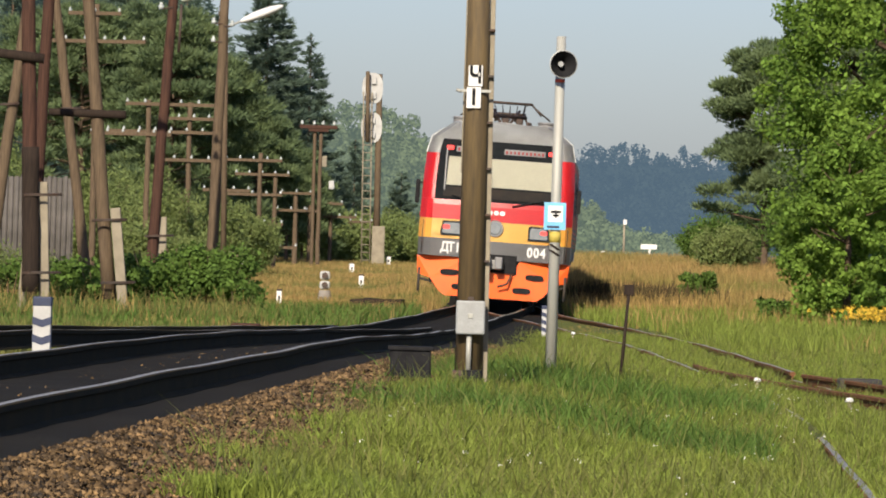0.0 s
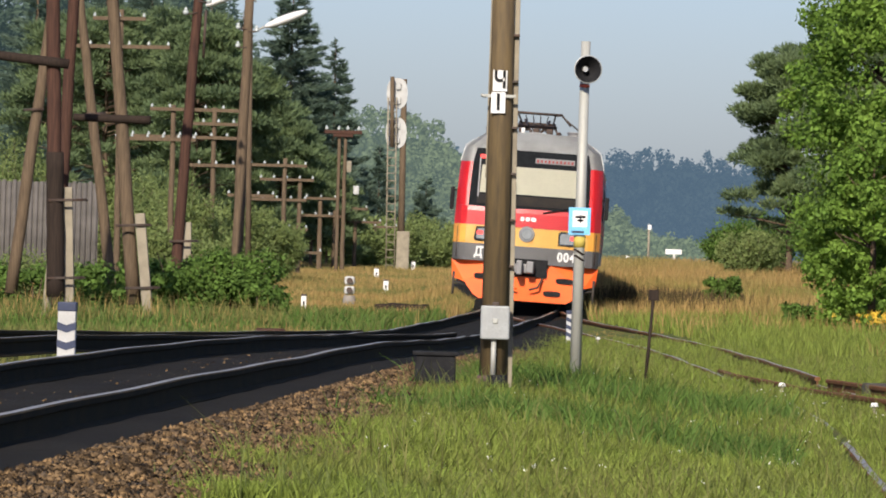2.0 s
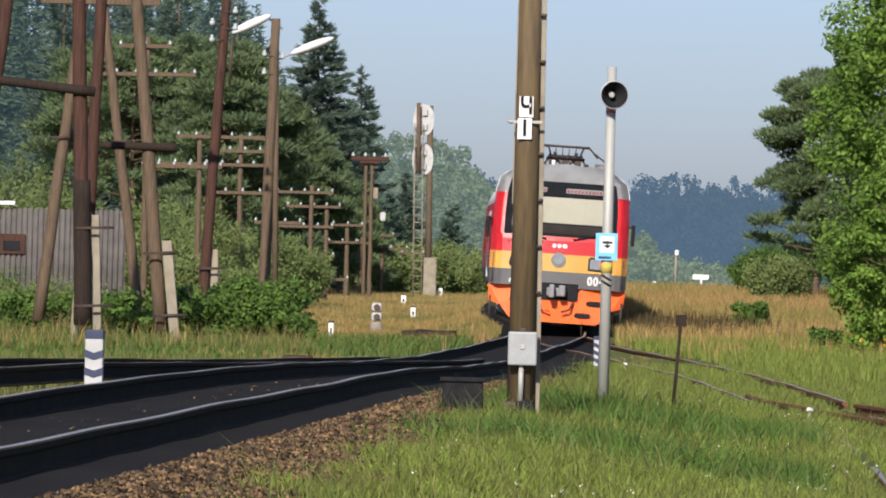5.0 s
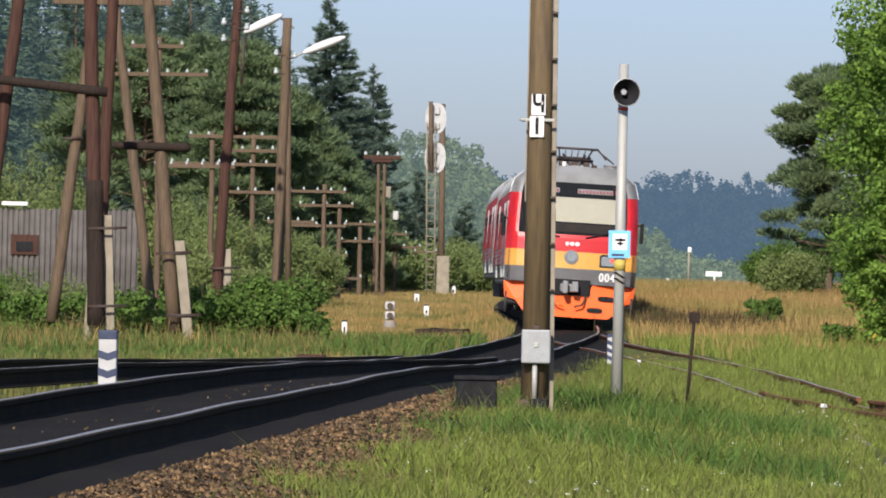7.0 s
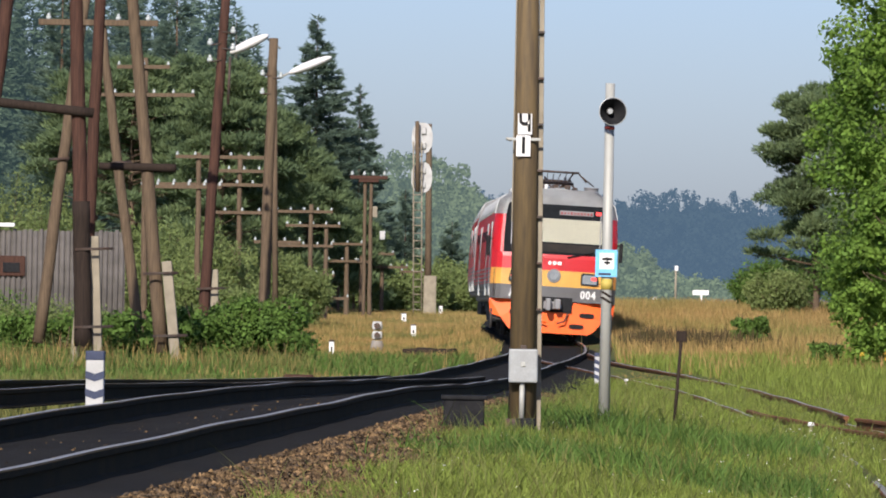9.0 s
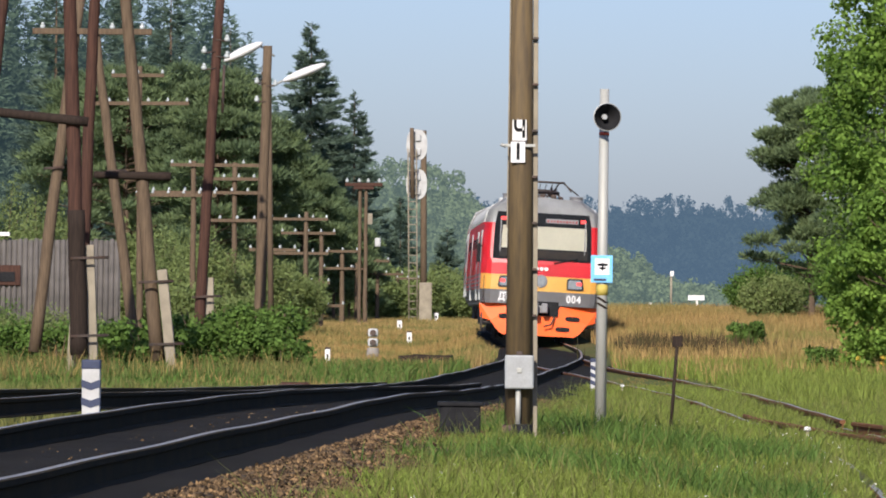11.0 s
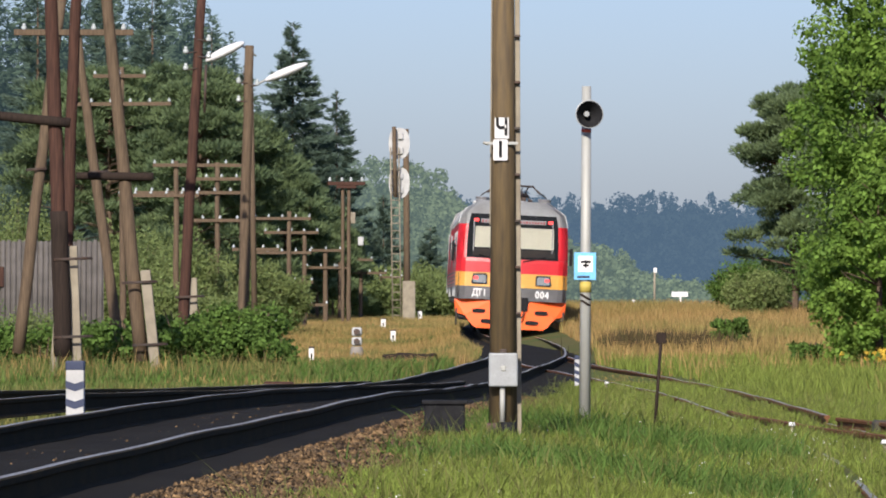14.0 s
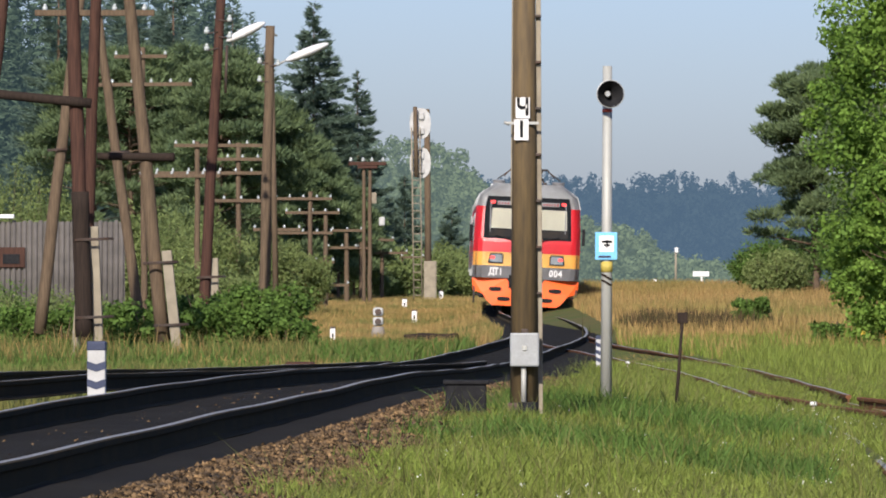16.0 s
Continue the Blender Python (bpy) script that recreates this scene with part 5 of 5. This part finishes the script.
def build_grass():
    rng = np.random.default_rng(3)
    n = 215000
    ys = 27 + 88 * rng.random(n) ** 1.35
    left = np.interp(ys, LINE_Y, LINE_X) + np.interp(ys, [27, 45, 56, 70], [2.1, 1.95, 1.7, 1.5]) + 0.2 * np.sin(ys * 1.9) + 0.15 * np.sin(ys * 5.3)
    xs = left + rng.random(n) ** 0.95 * (ys * 0.088 + 0.3 - left)
    thick = noise_field(xs, ys, 0.6) * 0.5 + noise_field(xs * 1.7 + 3, ys * 0.6, 1.6) * 0.5
    keep = thick + rng.random(n) * 0.8 > 0.42
    keep &= ((xs - 1.9) / 0.5) ** 2 + ((ys - 39) / 2.2) ** 2 + rng.random(n) * 1.6 > 1
    for table, gap, y0, y1 in ((SIDE_LEFT, 0.06, 20, 118), (SIDE_RIGHT, 0.07, 60, 118), (SPUR_LEFT, 0.16, 58, 81), (SPUR_RIGHT, 0.12, 60, 76)):
        d = np.abs(xs - np.interp(ys, *table) + gap * 0.5)
        keep &= (d > gap) | (ys < y0) | (ys > y1)
    xs, ys, thick = xs[keep], ys[keep], thick[keep]
    hs = (0.03 + 0.065 * rng.random(len(xs))) * (0.5 + 1.7 * thick)
    blades("grass", rng, xs, ys, hs, 0.011, 0.45, "grass", "short green lawn grass beside the tracks")
    # shadow bands across the lawn, imitated by darker and taller blades
    band = np.exp(-((ys - 54.5 - 1.2 * np.sin(xs * 2.1)) / 2.2) ** 2) + np.exp(-((ys - 44 - np.sin(xs * 1.7 + 1)) / 1.5) ** 2)
    dark = (rng.random(len(xs)) < band * 0.65) & (xs < ys * 0.062)
    blades("grass", rng, xs[dark] + 0.013, ys[dark] + 0.01, hs[dark] * 1.7 + 0.03, 0.012, 0.5, "willow", "darker grass tufts standing in for shadow bands on the lawn")
    pick = rng.random(len(xs)) < 0.05
    blades("grass", rng, xs[pick] + 0.01, ys[pick], hs[pick] * 2.2, 0.008, 0.5, "weed", "thin seeding grass stalks in the lawn")
    n = 105000
    ys = 100 + 150 * rng.random(n)
    xs = np.interp(ys, LINE_Y, LINE_X) + 1.6 + rng.random(n) ** 1.1 * 12.5
    hs = 0.18 + 0.35 * rng.random(n)
    off = xs - (np.interp(ys, *SIDE_LEFT) + np.interp(ys, *SIDE_RIGHT)) / 2
    hs = np.where((np.abs(off) < 1.3) & (ys < 150), 0.04, np.where((off < -1.2) & (ys < 140), hs * 0.35, hs))
    g = noise_field(xs, ys, 0.12) * 0.8 + 0.25 * noise_field(xs * 3, ys * 0.5, 0.4) + (ys - 148) / 75
    far = g + rng.random(n) * 0.7 > 0.9
    blades("tall_grass", rng, xs[far], ys[far], hs[far], 0.022, 0.25, "straw", "golden seeding tall meadow grass")
    blades("tall_grass", rng, xs[~far], ys[~far], hs[~far] * 0.7, 0.022, 0.3, "grass", "green tall meadow grass")
    n = 105000
    ys = 92 + 230 * rng.random(n) ** 1.1
    xs = np.interp(ys, LINE_Y, LINE_X) - np.where(ys > 124, 1.4, 1.75) - rng.random(n) * 10
    hs = (0.10 + 0.24 * rng.random(n)) * np.interp(ys, [92, 108, 114, 135, 155, 175], [0.4, 0.55, 1.6, 1.5, 1.1, 0.9])
    g = noise_field(xs, ys, 0.15)
    a = g + rng.random(n) * 0.6 + np.clip((ys - 150) / 120, -0.4, 0.25) > 0.85
    blades("tall_grass", rng, xs[a], ys[a], hs[a], 0.018, 0.25, "straw", "golden seeding tall meadow grass")
    # half the near green weeds get a darker leaf colour for the shade there
    near = ~a & (ys < 165) & (rng.random(n) < 0.5)
    blades("undergrowth", rng, xs[near], ys[near], hs[near] * 0.9, 0.03, 0.45, "willow", "dark green weedy undergrowth below the poles")
    a = a | near
    blades("tall_grass", rng, xs[~a], ys[~a], hs[~a] * 0.8, 0.02, 0.3, "weed", "olive green tall meadow grass")
    n = 16000
    ys = 36 + 60 * rng.random(n)
    xs = np.interp(ys, LINE_Y, LINE_X) - 2.2 - rng.random(n) * 5
    blades("tall_grass", rng, xs, ys, 0.06 + 0.16 * rng.random(n) ** 2, 0.016, 0.3, "weed", "weedy grass between the tracks")


def noise_field(x, y, s):
    return 0.5 + 0.25 * np.sin(x * s * 3.1 + 2 * np.sin(y * s * 0.9)) + 0.25 * np.sin(y * s * 1.7 + 1.5 * np.sin(x * s * 2.3 + 1.0))


build_grass()


# ---- gravel, weeds and small clutter ----
def build_gravel():
    """Loose stones on the ballast shoulder."""
    rng = np.random.default_rng(17)
    n = 50000
    y = 23 + 62 * rng.random(n) ** 1.2
    d = 1.25 + 1.15 * rng.random(n)
    inner = rng.random(n) < 0.02
    d[inner] = -0.6 + 1.2 * rng.random(inner.sum())
    xc, zc = np.interp(y, LINE_Y, LINE_X), np.interp(y, LINE_Y, LINE_Z)
    x = xc + d
    z = np.where(d < 1.5, zc - 0.18, zc - 0.185 + (ground_z(x, y) - zc + 0.185) * np.clip((d - 1.5) / 0.85, 0, 1))
    s = (0.006 + 0.017 * rng.random(n) ** 3)[:, None, None]
    octa = np.array([(1, 0, 0), (-1, 0, 0), (0, 1, 0), (0, -1, 0), (0, 0, 1), (0, 0, -1)], float)
    v = octa[None] * (0.7 + 0.6 * rng.random((n, 6, 3))) * s + 0.35 * s * rng.normal(size=(n, 6, 3))
    a = rng.random(n) * 6.28
    c, w = np.cos(a)[:, None], np.sin(a)[:, None]
    co = np.stack([v[:, :, 0] * c - v[:, :, 1] * w + x[:, None], v[:, :, 0] * w + v[:, :, 1] * c + y[:, None], v[:, :, 2] * 0.8 + z[:, None] + 0.008], -1).reshape(-1, 3)
    q = np.array([(0, 2, 4), (2, 1, 4), (1, 3, 4), (3, 0, 4), (2, 0, 5), (1, 2, 5), (3, 1, 5), (0, 3, 5)])
    f = (np.arange(n)[:, None, None] * 6 + q[None]).reshape(-1, 3)
    tagged(arrays("gravel", co, f, M["stone"]), "loose brown and tan crushed stones on the shoulder", "gravel", kind="stuff")


def build_weeds():
    rng = np.random.default_rng(23)
    # dark dry docks in the far meadow
    n = 1700
    g = rng.random(n)
    ys = 160 + 5 * rng.normal(size=n) * 0.6
    xs = np.where(g < 0.35, 5.3 + 0.35 * rng.normal(size=n), 6.7 + 0.8 * rng.normal(size=n))
    blades("dock_stalks", rng, xs, ys, 0.35 + 0.4 * rng.random(n), 0.026, 0.12, "dock", "dark brown dry dock stalks in the meadow")
    n = 5200
    ys = 112 + 8 * rng.random(n)
    xs = -2.4 - 7.2 * rng.random(n)
    tall = 0.20 + 0.45 * rng.random(n) ** 1.6 * (0.4 + 0.9 * noise_field(xs, ys, 1.1))
    brown = rng.random(n) < 0.25
    blades("weeds", rng, xs[~brown], ys[~brown], tall[~brown], 0.018, 0.28, "weed", "tall feathery olive weeds below the poles")
    blades("weeds", rng, xs[brown], ys[brown], tall[brown] * 1.15, 0.014, 0.22, "straw", "tall dry weed stalks below the poles")
    # flowers
    n = 520
    ys = 32 + 42 * rng.random(n)
    xs = np.interp(ys, LINE_Y, LINE_X) + 2.3 + rng.random(n) * (ys * 0.05 + 0.6)
    patch = noise_field(xs * 2, ys * 0.7, 0.8) > 0.5
    xs, ys = xs[patch], ys[patch]
    zs = ground_z(xs, ys) + 0.05 + 0.04 * rng.random(len(xs))
    leaves(rng, np.stack([xs, ys, zs], 1), np.full(len(xs), 0.02), len(xs) * 3, 0.009, "petal", "clover_flowers", None, long=1.1)
    tagged(bpy.data.objects["clover_flowers"], "white clover flowers scattered in the lawn", "flowers", kind="stuff")
    n = 160
    xs, ys = 10.3 + 0.45 * rng.normal(size=n), 132 + 1.5 * rng.normal(size=n)
    zs = ground_z(xs, ys) + 0.3 + 0.25 * rng.random(n)
    leaves(rng, np.stack([xs, ys, zs], 1), np.full(n, 0.07), 2600, 0.035, "gold", "goldenrod", None)
    tagged(bpy.data.objects["goldenrod"], "yellow goldenrod in flower below the trees", "flowers", kind="stuff")


def build_fence():
    t = tagged(empty("fence"), "grey corrugated-board fence with a small framed hatch", "fence")
    for k in range(30):
        x = -14.6 + k * 0.165
        bm = bmesh.new()
        rod(bm, (x, 190.0, 0.1), (x, 190.0, 3.58 + 0.03 * math.sin(k * 2.3)), 0.062, n=10)
        part("board", bm, M["fence"], t)
    bm = bmesh.new()
    box(bm, (-12.2, 190.04, 1.85), (4.95, 0.03, 3.4), 0.0)
    part("backing", bm, M["fence"], t)
    for z in (1.2, 3.0):
        bm = bmesh.new()
        box(bm, (-12.2, 190.12, z), (4.95, 0.08, 0.1), 0.01)
        part("rail", bm, M["timber"], t)
    bm = bmesh.new()
    box(bm, (-13.19, 189.91, 2.47), (0.85, 0.06, 0.62), 0.02)
    h = part("hatch_frame", bm, M["creosote"], t, "brown hatch frame")
    bm = bmesh.new()
    box(bm, (-13.19, 189.87, 2.42), (0.52, 0.03, 0.3), 0.01)
    part("hatch_opening", bm, M["black"], h)
    bm = bmesh.new()
    box(bm, (-13.5, 189.9, 3.72), (0.8, 0.3, 0.12), 0.02)
    part("capping", bm, M["white"], t, "white capping board")


def build_clutter():
    rng = random.Random(4)
    # heap of old sleepers in the meadow
    for k, (x, y, w) in enumerate(((-0.56, 150.0, 0.5), (-0.18, 149.4, 0.42), (0.14, 148.8, 0.46), (-0.36, 151.0, 0.4))):
        t = tagged(empty("old_sleeper", pose(x, y, float(ground_z(x, y)), 0, rng.uniform(-6, 6), rng.uniform(-25, 25))), "discarded dark timber sleeper lying in grass", "sleeper", "discarded sleepers")
        bm = bmesh.new()
        box(bm, (0, 0, 0.2), (w, 0.9, 0.36), 0.04)
        part("timber", bm, M["tar"], t)
    t = tagged(empty("cable_trough", pose(-2.15, 93.5, float(ground_z(-2.15, 93.5)))), "low dark trough cover between the tracks", "trough")
    bm = bmesh.new()
    box(bm, (0, 0, 0.08), (0.45, 0.6, 0.2), 0.03)
    part("cover", bm, M["creosote"], t)
    # short white-headed pegs by the rusty side track
    for x, y in ((4.62, 62.0), (4.05, 68.0), (3.18, 107.0)):
        t = tagged(empty("rail_peg", pose(x, y, float(ground_z(x, y)))), "short white-capped peg beside the rusty rail", "peg")
        bm = bmesh.new()
        rod(bm, (0, 0, -0.05), (0, 0, 0.10), 0.018, n=8)
        part("stem", bm, M["concrete"], t)
        bm = bmesh.new()
        rod(bm, (0, 0, 0.10), (0, 0, 0.14), 0.045, 0.03, n=10)
        part("cap", bm, M["white"], t)
    # far end of the line: sign board, barrier and pole
    t = tagged(empty("sign_board", pose(17.43, 420.0, 1.3)), "distant white board sign on a post", "sign")
    bm = bmesh.new()
    box(bm, (0, 0, 1.22), (1.1, 0.08, 0.34), 0.02)
    part("board", bm, M["white"], t)
    bm = bmesh.new()
    box(bm, (0.05, 0.06, 0.55), (0.14, 0.1, 1.2), 0.01)
    part("post", bm, M["white"], t)
    t = tagged(empty("barrier", pose(15.8, 425.0, 1.3)), "distant pale barrier rail on short posts", "barrier")
    bm = bmesh.new()
    box(bm, (0.2, 0, 0.36), (3.6, 0.1, 0.08), 0.01)
    part("bar", bm, M["white"], t)
    for x in (-1.3, -0.4, 1.2):
        bm = bmesh.new()
        box(bm, (x, 0.02, 0.3 if x > -1 else 0.42), (0.22, 0.2, 0.6 if x > -1 else 0.9), 0.02)
        part("post", bm, M["white"], t)
    t = tagged(empty("lamp_post", pose(16.1, 430.0, 1.3)), "distant pale lamp post", "lamp post")
    bm = bmesh.new()
    rod(bm, (0, 0, 0), (0, 0, 3.0), 0.09, 0.07, n=10)
    part("shaft", bm, M["concrete"], t)
    bm = bmesh.new()
    box(bm, (0.05, 0, 2.9), (0.25, 0.2, 0.35), 0.03)
    part("head", bm, M["white"], t)
    # short dark stake and a white marker behind the bush
    t = tagged(empty("stake", pose(-3.75, 150.0, float(ground_z(-3.75, 150.0)))), "short weathered wooden stake", "stake")
    bm = bmesh.new()
    box(bm, (0, 0, 0.7), (0.14, 0.12, 1.5), 0.02)
    part("timber", bm, M["timber"], t)
    t = tagged(empty("km_marker", pose(-3.55, 150.0, float(ground_z(-3.55, 150.0)))), "small white rounded marker behind the bush", "post")
    bm = bmesh.new()
    box(bm, (0, 0, 0.6), (0.11, 0.1, 1.25), 0.04)
    part("stone", bm, M["white"], t)


build_gravel()
build_weeds()
build_fence()
build_clutter()


# ---- things that move ----
FRONT = ([0, 3.5, 7, 9, 12.5, 14.5, 16], [142.6, 153.3, 165.8, 173.2, 188.3, 197.7, 204.5])

# heading of the car body to the right, in degrees, as it takes the curve; the coach follows the same way later
HEADING = ([0, 1.5, 4, 6.5, 7, 9, 12, 13.5, 16, 19, 23], [2.0, 1.97, 1.8, -0.26, -0.56, -0.9, -0.77, -0.5, -0.1, 0.3, 0.5])
LAG = 6.3


def heading(s):
    return float(np.mean([np.interp(s + d, *HEADING) for d in (-0.6, -0.3, 0, 0.3, 0.6)]))


def motions():
    rows, tail = [], []
    for k in range(0, 33):
        s = k / 2
        y = glide_time(s)
        x, z = line(y)
        a, b = heading(s), heading(s + LAG)
        rows.append((s, pose(x, y, z, 0.0, 2.6, -a)))
        x2, y2 = x + 24.6 * math.sin(radians(a)), y + 24.6
        tail.append((s, pose(x2, y2, line(y2)[1], 0.0, 2.6, -b)))
    walk(TRAIN, rows)
    walk(COACH, tail)


def glide_time(s):
    return float(np.mean([np.interp(np.clip(s + d, 0, 16), *FRONT) for d in np.linspace(-0.8, 0.8, 9)])) if 0.8 < s < 15.2 else float(np.interp(s, *FRONT))


motions()
